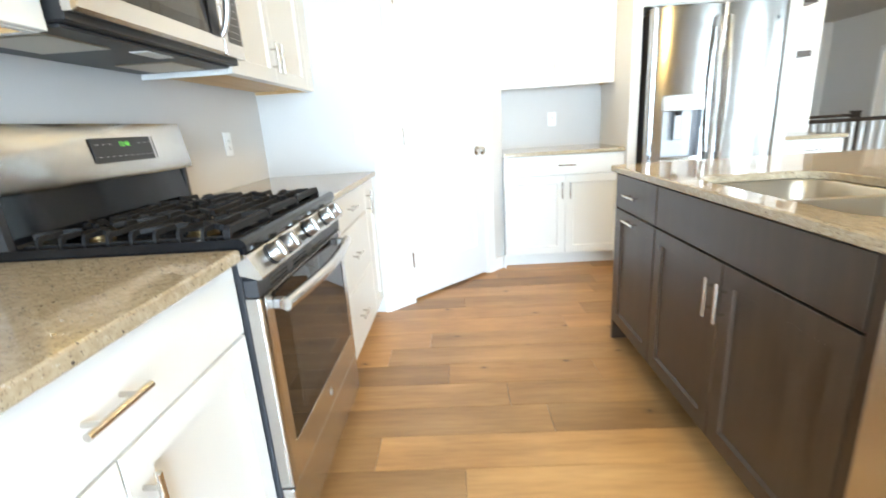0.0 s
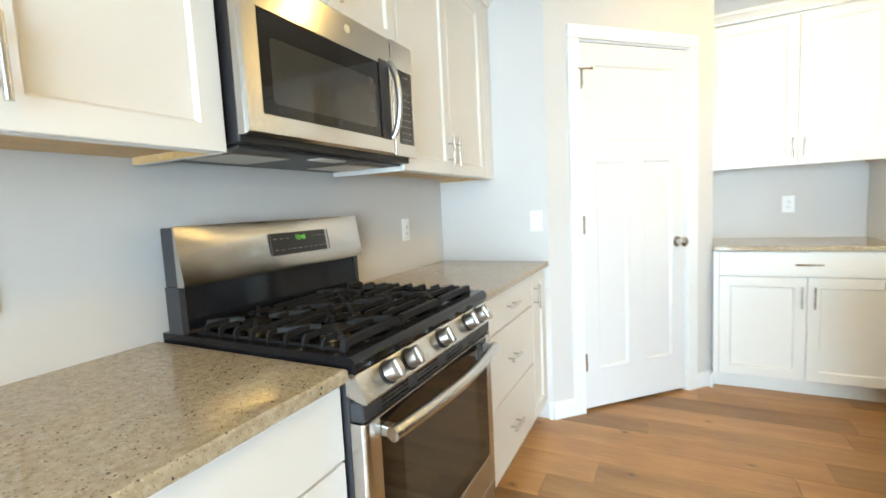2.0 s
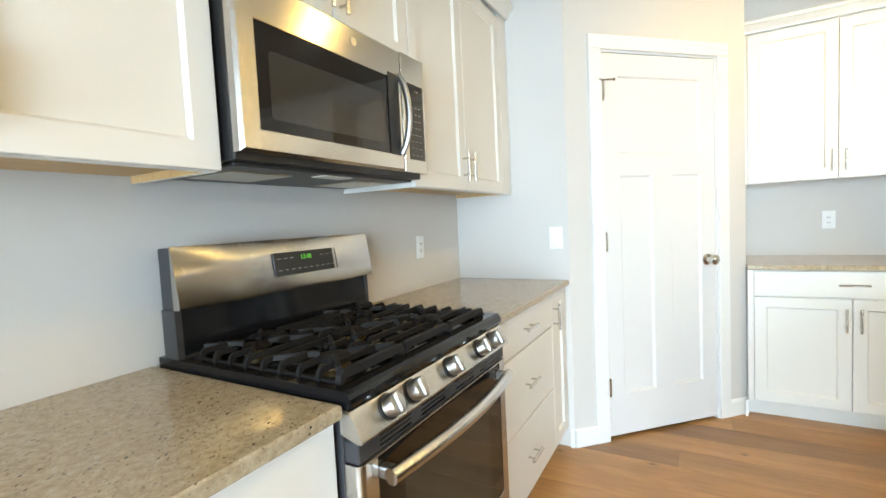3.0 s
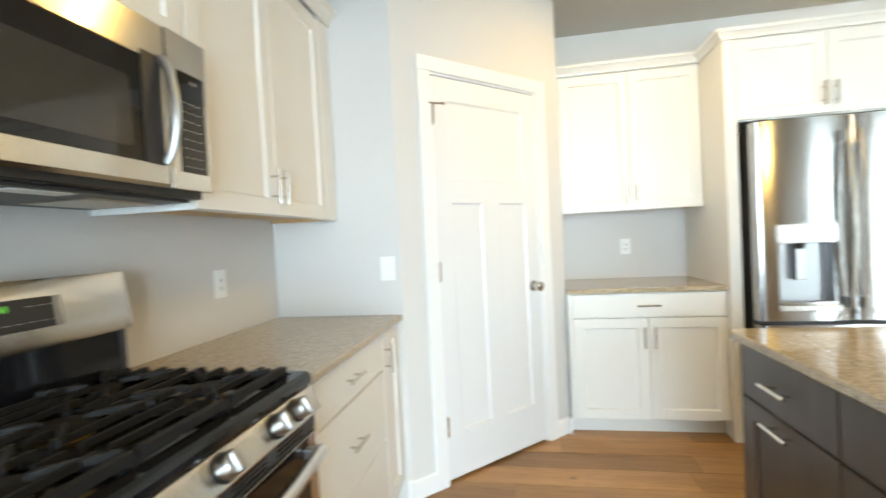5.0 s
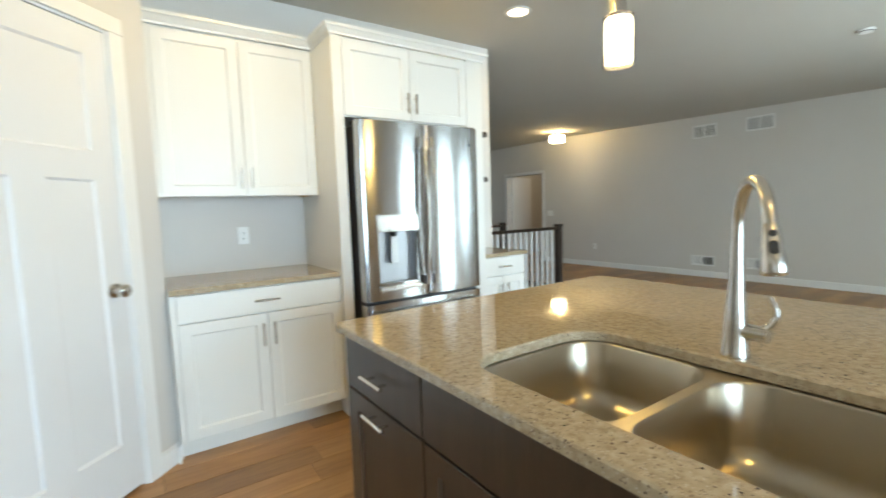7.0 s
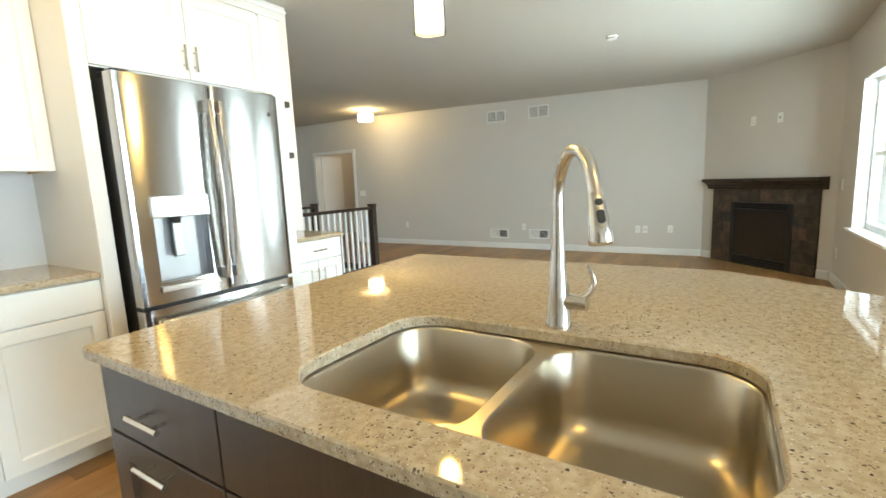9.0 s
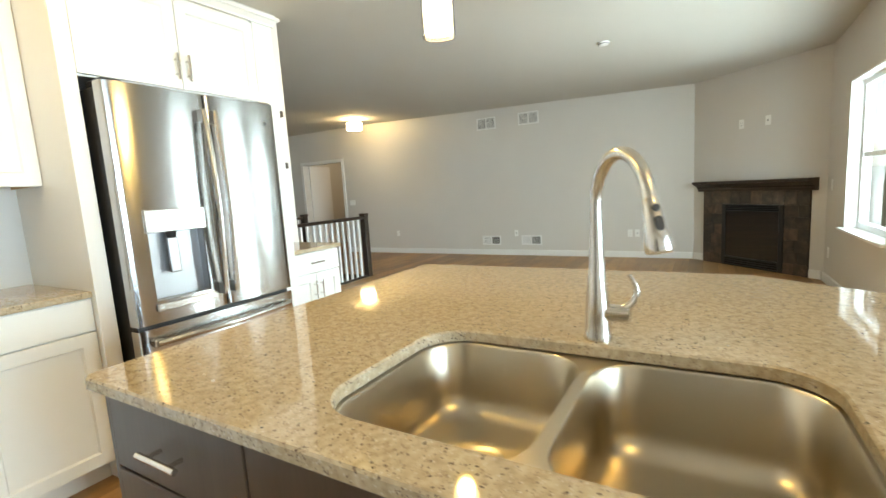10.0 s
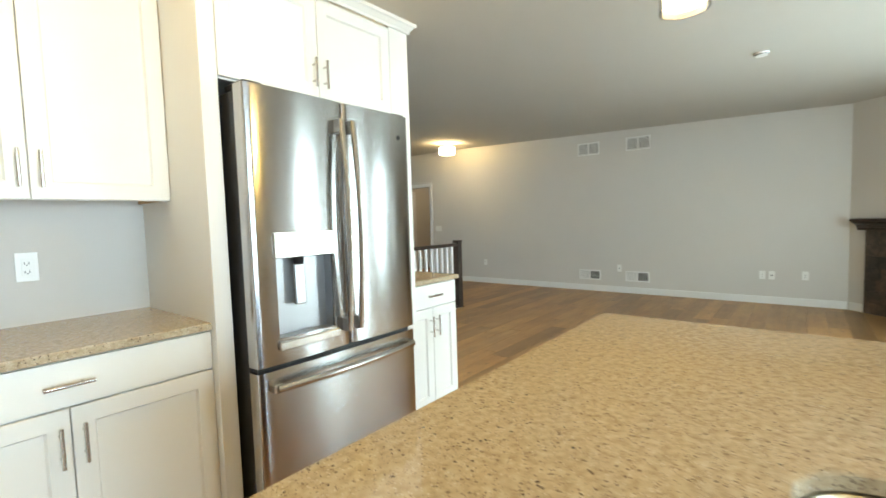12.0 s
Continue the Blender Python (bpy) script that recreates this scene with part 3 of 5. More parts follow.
# refrigerator surround
FX0, FX1, FY = 2.405, 3.535, 2.475
sur = thing("refrigerator_surround", pose(0, 0, 0), "tall white painted panels framing the refrigerator", "cabinet")
part("side_panel", box(B(), FX0, FY, 0.0, FX0 + 0.066, HY - 0.001, UP1, 0.0015), M_WHITE, sur)
part("side_panel", box(B(), FX1 - 0.14, FY, 0.0, FX1, HY - 0.001, UP1, 0.0015), M_WHITE, sur)
cabinet("over_refrigerator_cabinet", pose(FX0 + 0.067, FY + 0.02, 0), FX1 - FX0 - 0.208, 0.63, 1.850, UP1, [
    ("door", 0, 0.461, 1.855, UP1 - 0.03, "r"), ("door", 0.461, 0.922, 1.855, UP1 - 0.03, "l")], M_WHITE, "white shaker cabinet above the refrigerator", "white hutch")
bm = B()
crown(bm, [(FX0, HY - 0.34), (FX0, FY), (FX1, FY), (FX1, HY - 0.002)], UP1 - 0.022, UP1 + 0.032, 0.040)
tagged(new("crown_moulding", finish("crown_moulding", bm, M_WHITE)), "white crown moulding round the refrigerator surround", "moulding")

# desk cabinet and shelves past the refrigerator
cabinet("desk_cabinet", pose(FX1 + 0.003, 2.575, 0), 0.48, 0.565, 0, CT, [
    ("drawer", 0, 0.48, 0.735, 0.880, "c"), ("door", 0, 0.24, 0.11, 0.731, "rt"), ("door", 0.24, 0.48, 0.11, 0.731, "lt")],
    M_WHITE, "small white shaker desk cabinet past the refrigerator", "", 0.105)
countertop("countertop", [(FX1 + 0.001, 2.545), (4.045, 2.545), (4.045, HY - 0.001), (FX1 + 0.001, HY - 0.001)], QL + ", on the desk cabinet")
for z in (1.520, 1.905):
    ob = new("floating_shelf", finish("floating_shelf", box(B(), FX1 + 0.002, 2.93, z - 0.022, 3.965, HY - 0.001, z + 0.022, 0.002), M_RAIL))
    tagged(ob, "dark espresso floating wooden shelf on the wall", "shelf", "floating shelves")

# ---- pantry door ----
door = thing("door_1", DIAG, "closed white three-panel craftsman door with nickel knob", "door", "", "structure")
C0, C1, D0, D1, DH = 0.137, 1.049, 0.207, 0.979, 2.118
bm = B()
box(bm, C0, -0.018, 0.0, D0 + 0.004, 0.0, DH - 0.004, 0.002)
box(bm, D1 - 0.004, -0.018, 0.0, C1, 0.0, DH - 0.004, 0.002)
box(bm, C0, -0.0185, DH - 0.003, C1, 0.0, 2.187, 0.002)
part("casing", bm, M_TRIM, door)
bm = B()
box(bm, D0 + 0.0005, 0.0, 0, D0 + 0.012, 0.1, DH - 0.001)
box(bm, D1 - 0.012, 0.0, 0, D1 - 0.0005, 0.1, DH - 0.001)
box(bm, D0 + 0.012, 0.0, DH - 0.013, D1 - 0.012, 0.1, DH - 0.001)
part("jamb", bm, M_TRIM, door)
LX0, LX1, LZ0, LZ1 = D0 + 0.016, D1 - 0.015, 0.018, DH - 0.017
ST = 0.100
bm = B()
yf, yb = 0.004, 0.039
midx = (LX0 + LX1) / 2
for x0, x1, z0, z1 in ((LX0, LX0 + ST, LZ0, LZ1), (LX1 - ST, LX1, LZ0, LZ1), (LX0 + ST, LX1 - ST, LZ1 - 0.115, LZ1), (LX0 + ST, LX1 - ST, 1.455, 1.575),
                       (LX0 + ST, LX1 - ST, LZ0, 0.25), (midx - 0.062, midx + 0.062, 0.25, 1.455)):
    box(bm, x0, yf, z0, x1, yb, z1)
for x0, x1, z0, z1 in ((LX0 + ST, LX1 - ST, 1.575, LZ1 - 0.115), (LX0 + ST, midx - 0.062, 0.25, 1.455), (midx + 0.062, LX1 - ST, 0.25, 1.455)):
    s = 0.010
    vo = [bm.verts.new((u, yf + 0.0005, v)) for u, v in ((x0, z0), (x1, z0), (x1, z1), (x0, z1))]
    vi = [bm.verts.new((u, yf + 0.010, v)) for u, v in ((x0 + s, z0 + s), (x1 - s, z0 + s), (x1 - s, z1 - s), (x0 + s, z1 - s))]
    for i in range(4):
        bm.faces.new((vo[i], vo[(i + 1) % 4], vi[(i + 1) % 4], vi[i]))
    bm.faces.new(vi)
leaf = part("leaf", bm, M_DOOR, door)
bm = B()
km = pose(LX1 - 0.062, yf, 0.96, 90)
lathe(bm, [(0.0, 0.0), (0.033, 0.0), (0.033, 0.006), (0.016, 0.012), (0.012, 0.030), (0.020, 0.040), (0.029, 0.050), (0.029, 0.062), (0.018, 0.071), (0.0, 0.073)], 24, km)
part("knob", bm, M_NICKEL, leaf, "round satin nickel knob", True)
for z in (0.30, 1.10, 1.90):
    bm = B()
    box(bm, D0 + 0.006, -0.012, z - 0.05, D0 + 0.022, 0.004, z + 0.05, 0.002)
    rod(bm, (D0 + 0.014, -0.008, z - 0.052), (D0 + 0.014, -0.008, z + 0.052), 0.006)
    part("hinge", bm, M_NICKEL, leaf, "satin nickel hinge")
bm = B()
rod(bm, (D0 + 0.012, -0.012, 1.955), (D0 + 0.065, -0.030, 1.955), 0.005)
rod(bm, (D0 + 0.018, -0.012, 1.955), (D0 + 0.018, -0.012, 1.87), 0.0045)
rod(bm, (D0 + 0.065, -0.030, 1.955), (D0 + 0.072, -0.031, 1.955), 0.009)
rod(bm, (D0 - 0.012, -0.022, 1.955), (D0 + 0.012, -0.012, 1.955), 0.006)
part("door_stop", bm, M_NICKEL, leaf, "hinge-pin door stop", True)
# Unseen backing added close behind the pantry door to keep its gaps dark.
bm = B()
box(bm, 0.0, 0.2, 0, DL, 0.21, CEIL)
setting("wall_pantry_backing", bm, M_WALL, "unseen backing wall added close behind the pantry door").matrix_world = DIAG


# ---- wall plates ----
def plate(name, m, label, kinds):
    """A wall plate that faces -y, with one insert for each gang."""
    top = thing(name, m, label, "outlet" if "outlet" in name else "switch")
    n = len(kinds)
    w = 0.070 + 0.046 * (n - 1)
    part("cover", box(B(), -w / 2, -0.006, -0.0575, w / 2, 0, 0.0575, 0.0025, 2), M_PLATE, top)
    for i, kind in enumerate(kinds):
        x = (i - (n - 1) / 2) * 0.046
        if kind == "o":
            ins = part("socket", box(B(), x - 0.0165, -0.0085, -0.0335, x + 0.0165, -0.005, 0.0335, 0.001), M_PLATE, top)
            bm = B()
            for z in (-0.017, 0.017):
                box(bm, x - 0.008, -0.0092, z - 0.006, x - 0.0055, -0.008, z + 0.004)
                box(bm, x + 0.0055, -0.0092, z - 0.006, x + 0.008, -0.008, z + 0.003)
                rod(bm, (x, -0.0092, z - 0.0095), (x, -0.008, z - 0.0095), 0.0022, None, 8)
            part("slots", bm, M_SLOT, ins, "dark socket slots")
        elif kind == "s":
            bm = B()
            prism(bm, [(-0.0058, -0.033), (-0.0105, -0.031), (-0.0070, 0.0), (-0.0085, 0.033), (-0.0058, 0.033)], x - 0.0165, x + 0.0165, "x")
            part("rocker", bm, M_PLATE, top)
        elif kind == "t":
            part("lever", box(B(), x - 0.005, -0.018, -0.002, x + 0.005, -0.005, 0.014, 0.001), M_PLATE, top)
        else:
            part("jack", box(B(), x - 0.008, -0.0085, -0.008, x + 0.008, -0.005, 0.008), M_SLOT, top)
    return top


PO = "white duplex outlet plate on greige wall"
plate("wall_outlet", pose(0.001, 1.315, 1.130, 0, 0, 90), PO, "o")
plate("wall_outlet", pose(0.001, -0.35, 1.120, 0, 0, 90), PO + " above the counter", "o")
plate("wall_switch", pose(0.588, KY - 0.001, 1.138), "white single rocker switch plate by the pantry", "s")
plate("wall_outlet", pose(1.985, HY - 0.001, 1.145), PO + " above the hutch counter", "o")
EASTP = -90
for y, z, nm, kinds in ((5.69, 0.41, "wall_outlet", "o"), (3.08, 0.40, "wall_outlet", "j"), (1.17, 0.39, "wall_outlet", "o"), (1.065, 0.39, "wall_outlet", "j"), (0.71, 0.40, "wall_outlet", "o"),
                        (6.87, 1.095, "wall_switch", "sss")):
    plate(nm, pose(9.139, y, z, 0, 0, EASTP), "white plate on the far living room wall", kinds)
for u, z, nm, kinds in ((1.06, 1.855, "wall_outlet", "o"), (0.70, 1.85, "wall_outlet", "j")):
    p = on_fire(u, 0.001)
    plate(nm, pose(p[0], p[1], z, 0, 0, 225), "white plate above the mantel", kinds)
plate("wall_switch", pose(7.62, -0.999, 1.06, 0, 0, 180), "white switch plate beside the window", "s")
plate("wall_outlet", pose(7.66, -0.999, 0.34, 0, 0, 180), "white outlet plate below the window", "o")


def register(m, w, h, label, open_side=False):
    """A return-air grille that faces -y."""
    top = thing("wall_vent", m, label, "vent", "wall vents")
    bm = B()
    f = 0.022
    box(bm, -w / 2, -0.008, -h / 2, w / 2, 0, -h / 2 + f, 0.002)
    box(bm, -w / 2, -0.008, h / 2 - f, w / 2, 0, h / 2, 0.002)
    box(bm, -w / 2, -0.0078, -h / 2 + f, -w / 2 + f, 0, h / 2 - f)
    box(bm, w / 2 - f, -0.0078, -h / 2 + f, w / 2, 0, h / 2 - f)
    box(bm, -0.010, -0.0076, -h / 2 + f, 0.010, 0, h / 2 - f)
    part("vent_frame", bm, M_TRIM, top)
    part("backing", box(B(), -w / 2 + 0.004, -0.002, -h / 2 + 0.004, w / 2 - 0.004, -0.0005, h / 2 - 0.004), M_SLOT, top)
    for k in range(9):
        z = -h / 2 + f + (h - 2 * f) * (k + 0.5) / 9
        for a, b, side in ((-w / 2 + f, -0.010, 0), (0.010, w / 2 - f, 1)):
            bm = B()
            if open_side and side:
                box(bm, a, -0.0065, z - 0.0012, b, -0.0024, z + 0.0012)
            else:
                prism(bm, [(-0.007, z - 0.007), (-0.0055, z - 0.007), (-0.0022, z + 0.004), (-0.0037, z + 0.004)], a, b, "x")
            part("slat", bm, M_TRIM, top)
    return top


for y, z, h in ((3.575, 2.385, 0.21), (2.785, 2.385, 0.21), (3.57, 0.27, 0.17), (2.80, 0.275, 0.17)):
    register(pose(9.139, y, z, 0, 0, EASTP), 0.37, h, "white louvred return-air grille on the wall", z < 1)


def label_text(parent, body, m, size, material, depth=0.0004):
    """Raised lettering, turned into a mesh."""
    cu = bpy.data.curves.new("lettering", "FONT")
    cu.body, cu.size, cu.extrude, cu.align_x, cu.align_y = body, size, depth, "CENTER", "CENTER"
    tmp = bpy.data.objects.new("lettering", cu)
    me = bpy.data.meshes.new_from_object(tmp)
    bpy.data.objects.remove(tmp)
    me.materials.append(material)
    ob = new("lettering", me)
    ob.parent = parent
    ob.matrix_local = m
    return ob


def ring(bm, o, i, y0, y1, e=0.003):
    """A flat frame with an opening: o and i are (x0, x1, z0, z1); its front is at y0."""
    def rect(q, d, y):
        return [bm.verts.new((u, y, v)) for u, v in ((q[0] + d, q[2] + d), (q[1] - d, q[2] + d), (q[1] - d, q[3] - d), (q[0] + d, q[3] - d))]
    loops = [rect(o, 0, y1), rect(o, 0, y0 + e), rect(o, e, y0), rect(i, -0.001, y0), rect(i, 0, y0 + 0.001), rect(i, 0, y1)]
    loops.append(loops[0])
    for p, q in zip(loops, loops[1:]):
        for k in range(4):
            bm.faces.new((p[k], p[(k + 1) % 4], q[(k + 1) % 4], q[k]))
    return bm


# ---- gas range ----
RW = 0.757
rng = thing("gas_range", west(0.645, 0.0035), "stainless steel gas range with black cast-iron grates", "range")
part("body", box(B(), 0.004, 0.012, 0.06, RW - 0.004, 0.64, 0.885, 0.003), M_GREY, rng, "charcoal painted sides")
for x in (0.04, RW - 0.04):
    for y in (0.06, 0.58):
        part("foot", rod(B(), (x, y, 0.0), (x, y, 0.065), 0.018), M_BLACK, rng)
# cooktop pan with raised rim and a rounded black nose
NOSE = [(0.0135, 0.9005), (-0.010, 0.900), (-0.0165, 0.904), (-0.0185, 0.912), (-0.0175, 0.922), (-0.0125, 0.931), (-0.004, 0.936)]
bm = B()
prism(bm, [(0.63, 0.886), (0.63, 0.930), (0.60, 0.930), (0.59, 0.918), (0.052, 0.918), (0.036, 0.932), (0.026, 0.936)] + NOSE[::-1] + [(0.0135, 0.886)], 0.022, RW - 0.022, "x")
for x0, x1 in ((0.0, 0.022), (RW - 0.022, RW)):
    prism(bm, [(0.63, 0.886), (0.63, 0.936)] + NOSE[::-1] + [(0.0135, 0.886)], x0, x1, "x")
part("cooktop", bm, M_ENAMEL, rng, "black enamel cooktop")
BURN = ((0.16, 0.17, 0.040), (0.16, 0.45, 0.034), (RW / 2, 0.31, 0.046), (RW - 0.16, 0.17, 0.045), (RW - 0.16, 0.45, 0.030))
for x, y, r in BURN:
    bm = B()
    lathe(bm, [(0.0, 0.0), (r * 0.98, 0.0), (r * 0.96, 0.004), (r * 0.86, 0.006), (r * 0.84, 0.018), (0.0, 0.018)], 24, pose(x, y, 0.9185))
    bu = part("burner", bm, M_BRASS, rng, "brass-coloured burner ring", True)
    bm = B()
    lathe(bm, [(0.0, 0.0), (r * 1.12, 0.0), (r * 1.15, 0.006), (r * 0.95, 0.011), (0.0, 0.013)], 24, pose(x, y, 0.937))
    part("burner_cap", bm, M_IRON, bu, "matt black burner cap", True)
# three grates: straight flat-topped bars with sloped feet, and diagonals round the burners
GZ = 0.960
GY0, GY1 = 0.040, 0.560


def cast_bar(bm, pts, w=0.0052, h=0.016):
    """A cast bar through pts, narrower at its top than at its foot."""
    rows = []
    for k, p in enumerate(pts):
        p = Vector(p)
        d = (Vector(pts[min(k + 1, len(pts) - 1)]) - Vector(pts[max(k - 1, 0)])).normalized()
        side = d.cross(Vector((0, 0, 1)))
        side = side.normalized() if side.length > 0.05 else Vector((0, 1, 0))
        up = side.cross(d).normalized()
        rows.append([bm.verts.new(p + side * a + up * b) for a, b in ((-w * 1.25, -h), (w * 1.25, -h), (w, -0.002), (w * 0.7, 0), (-w * 0.7, 0), (-w, -0.002))])
    for a, b in zip(rows, rows[1:]):
        for i in range(6):
            bm.faces.new((a[i], a[(i + 1) % 6], b[(i + 1) % 6], b[i]))
    bm.faces.new(rows[0][::-1])
    bm.faces.new(rows[-1])


def cross_bar(bm, x0, x1, y, w, h, foot0=True, foot1=True):
    """A bar across a grate: sloped feet where it ends on a side rail, a taper where it stops short of a burner."""
    zf = 0.934
    start = [(x0 + 0.010, zf), (x0, zf), (x0 + 0.004, GZ - 0.008), (x0 + 0.012, GZ)] if foot0 else [(x0 + 0.010, GZ - h), (x0, GZ - 0.009), (x0 + 0.008, GZ)]
    stop = [(x1 - 0.012, GZ), (x1 - 0.004, GZ - 0.008), (x1, zf), (x1 - 0.010, zf)] if foot1 else [(x1 - 0.008, GZ), (x1, GZ - 0.009), (x1 - 0.010, GZ - h)]
    under = ([(x1 - 0.018, GZ - h)] if foot1 else []) + ([(x0 + 0.018, GZ - h)] if foot0 else [])
    prism(bm, start + stop + under, y - w, y + w, "y")


def grate(gx0, gx1):
    bm = B()
    mid = (gx0 + gx1) / 2
    for x in (gx0 + 0.010, gx1 - 0.010):
        box(bm, x - 0.0065, GY0, 0.926, x + 0.0065, GY1, 0.938, 0.002)
        for y in (GY0 + 0.012, (GY0 + GY1) / 2, GY1 - 0.012):
            box(bm, x - 0.008, y - 0.008, 0.917, x + 0.008, y + 0.008, 0.928)
    mine = [q for q in BURN if gx0 < q[0] < gx1]
    n = 10
    for k in range(n):
        y = GY0 + (GY1 - GY0) * k / (n - 1)
        edge = k in (0, n - 1)
        w, h = (0.0080, 0.018) if edge else (0.0042, 0.013)
        near = min(abs(y - q[1]) for q in mine)
        if near < 0.070 and not edge:
            gap = 0.050 if near < 0.042 else 0.028
            cross_bar(bm, gx0, mid - gap, y, w, h, True, False)
            cross_bar(bm, mid + gap, gx1, y, w, h, False, True)
        else:
            cross_bar(bm, gx0, gx1, y, w, h)
    for bx, by, br in mine:
        for sx in (-1, 1):
            for sy in (-1, 1):
                cast_bar(bm, [(bx + sx * 0.022, by + sy * 0.022, GZ - 0.003), (bx + sx * 0.034, by + sy * 0.036, GZ + 0.001), (bx + sx * 0.100, by + sy * 0.108, GZ + 0.001)], 0.0052, 0.013)
    return part("grate", bm, M_IRON, rng, "black cast-iron grate with flat-topped bars")


grate(0.030, 0.263)
grate(0.266, 0.491)
grate(0.494, 0.727)
# control panel, slanted
bm = B()
prism(bm, [(-0.0135, 0.8965), (-0.010, 0.8995), (0.0115, 0.8993), (0.0115, 0.850), (-0.030, 0.8365), (-0.040, 0.8375), (-0.0425, 0.8425)], 0.0, RW, "x")
cp = part("control_panel", bm, M_STEEL, rng, "brushed stainless control panel")
slope = math.degrees(math.atan2(0.029, 0.054))
for x in (0.105, 0.198, RW / 2, RW - 0.198, RW - 0.105):
    km = pose(x, -0.0270, 0.8705, 90 - slope)
    bm = B()
    lathe(bm, [(0.0, 0.0), (0.028, 0.0), (0.028, 0.004), (0.0, 0.005)], 24, km)
    kn = part("knob", bm, M_BLACK, cp, "burner knob with black collar", True)
    bm = B()
    lathe(bm, [(0.0, 0.005), (0.0245, 0.005), (0.0235, 0.028), (0.021, 0.0315), (0.0, 0.0315)], 28, km)
    part("knob_body", bm, M_CHROME, kn, "polished steel knob body", True)
    bm = B()
    box(bm, -0.0075, -0.0235, 0.012, 0.0075, 0.0235, 0.040, 0.006, 3)
    for v in bm.verts:
        v.co = km @ v.co
    part("grip", bm, M_CHROME, kn, "polished steel grip bar", True)
# vent trim with slots
bm = B()
box(bm, 0.006, -0.024, 0.790, RW - 0.006, 0.0115, 0.8360, 0.003)
vt = part("vent_trim", bm, M_GREY, rng, "charcoal vent trim")
for grp in (0.075, 0.235, 0.405, 0.565):
    for k in range(3):
        part("vent_slot", box(B(), grp, -0.0246, 0.7975 + k * 0.0105, grp + 0.115, -0.0236, 0.8025 + k * 0.0105), M_ENAMEL, vt)
# oven door
bm = B()
OZ0, OZ1 = 0.248, 0.788
ring(bm, (0.0205, RW - 0.0205, OZ0, OZ1), (0.058, RW - 0.058, OZ0 + 0.105, OZ1 - 0.004), -0.030, 0.010, 0.0005)
od = part("oven_door", bm, M_STEEL, rng, "stainless oven door frame")
bm = B()
box(bm, 0.0585, -0.028, OZ0 + 0.1055, RW - 0.0585, 0.008, OZ1 - 0.0045, 0.001)
for flip in (0, 1):
    prof = [(0.004, 0.0095), (0.004, -0.014)] + [(0.020 - 0.016 * math.cos(radians(90) * k / 6), -0.014 - 0.016 * math.sin(radians(90) * k / 6)) for k in range(1, 7)] + [(0.020, 0.0095)]
    edge_bm = prism(B(), [((RW - u) if flip else u, v) for u, v in (prof[::-1] if flip else prof)], OZ0, OZ1, "z")
    part("door_edge", edge_bm, M_STEEL, od, "rounded stainless door edge")
part("oven_window", bm, M_BGLASS, od, "dark smoked glass window")
bm = B()
prism(bm, [(0.150, OZ0 + 0.15), (RW - 0.15, OZ0 + 0.15), (RW - 0.15, OZ1 - 0.07), (0.15, OZ1 - 0.07)], -0.0284, -0.0279, "y")
part("inner_glass", bm, M_MESH, od)
bm = B()
pts = []
for k in range(17):
    u = k / 16
    pts.append((0.055 + (RW - 0.11) * u, -0.062 - 0.026 * math.sin(math.pi * u), 0.752))
sweep(bm, pts, 0.017, 14)
part("oven_handle", bm, M_STEEL, od, "curved stainless handle", True)
for x in (0.072, RW - 0.072):
    part("handle_bracket", box(B(), x - 0.013, -0.066, 0.739, x + 0.013, -0.027, 0.765, 0.005, 2), M_CHROME, od)
bm = B()
lathe(bm, [(0.0, 0.0), (0.013, 0.0), (0.012, 0.003), (0.0, 0.003)], 20, pose(RW / 2, -0.030, OZ0 + 0.048, 90))
part("badge", bm, M_CHROME, od, "small round badge", True)
part("storage_drawer", box(B(), 0.004, -0.026, 0.075, RW - 0.004, 0.012, 0.240, 0.005, 2), M_STEEL, rng, "stainless storage drawer")
part("kickplate", box(B(), 0.02, 0.04, 0.02, RW - 0.02, 0.06, 0.074), M_BLACK, rng)
# backguard
bm = B()
prism(bm, [(0.600, 0.925), (0.530, 0.925), (0.540, 0.945), (0.552, 1.062), (0.600, 1.062)], 0.018, RW - 0.018, "x")
part("riser", bm, M_ENAMEL, rng, "glossy black riser")
for ex0, ex1 in ((0.0, 0.0175), (RW - 0.0175, RW)):
    bm = prism(B(), [(0.600, 0.937), (0.541, 0.937), (0.542, 0.96), (0.5435, 1.0620), (0.600, 1.0620)], ex0, ex1, "x")
    part("end_cap", bm, M_GREY, rng, "charcoal end cap")
part("backguard_housing", box(B(), 0.002, 0.5455, 1.0625, RW - 0.002, 0.600, 1.219, 0.003), M_GREY, rng, "charcoal housing behind the stainless face")
bm = B()
rows = []
for k in range(15):
    u = k / 14
    dy = 0.009 * (2 * u - 1) ** 2
    prof = [(0.545, 1.0502), (0.512 + dy, 1.0502), (0.508 + dy, 1.060), (0.530 + dy, 1.200), (0.536 + dy * 0.6, 1.210), (0.545, 1.210)]
    rows.append([bm.verts.new((RW * u, py, pz)) for py, pz in prof])
for a, b in zip(rows, rows[1:]):
    for k in range(6):
        bm.faces.new((a[k], a[(k + 1) % 6], b[(k + 1) % 6], b[k]))
bm.faces.new(rows[0])
bm.faces.new(rows[-1][::-1])
bg = part("backguard", bm, M_STEEL, rng, "brushed stainless backguard", True)
bg.location.z = 0.0125
tilt = math.degrees(math.atan2(0.020, 0.140))
pm = pose(0.425, 0.5185, 1.133, 90 - tilt)
bm = B()
box(bm, -0.135, -0.036, 0.0, 0.135, 0.036, 0.004, 0.002)
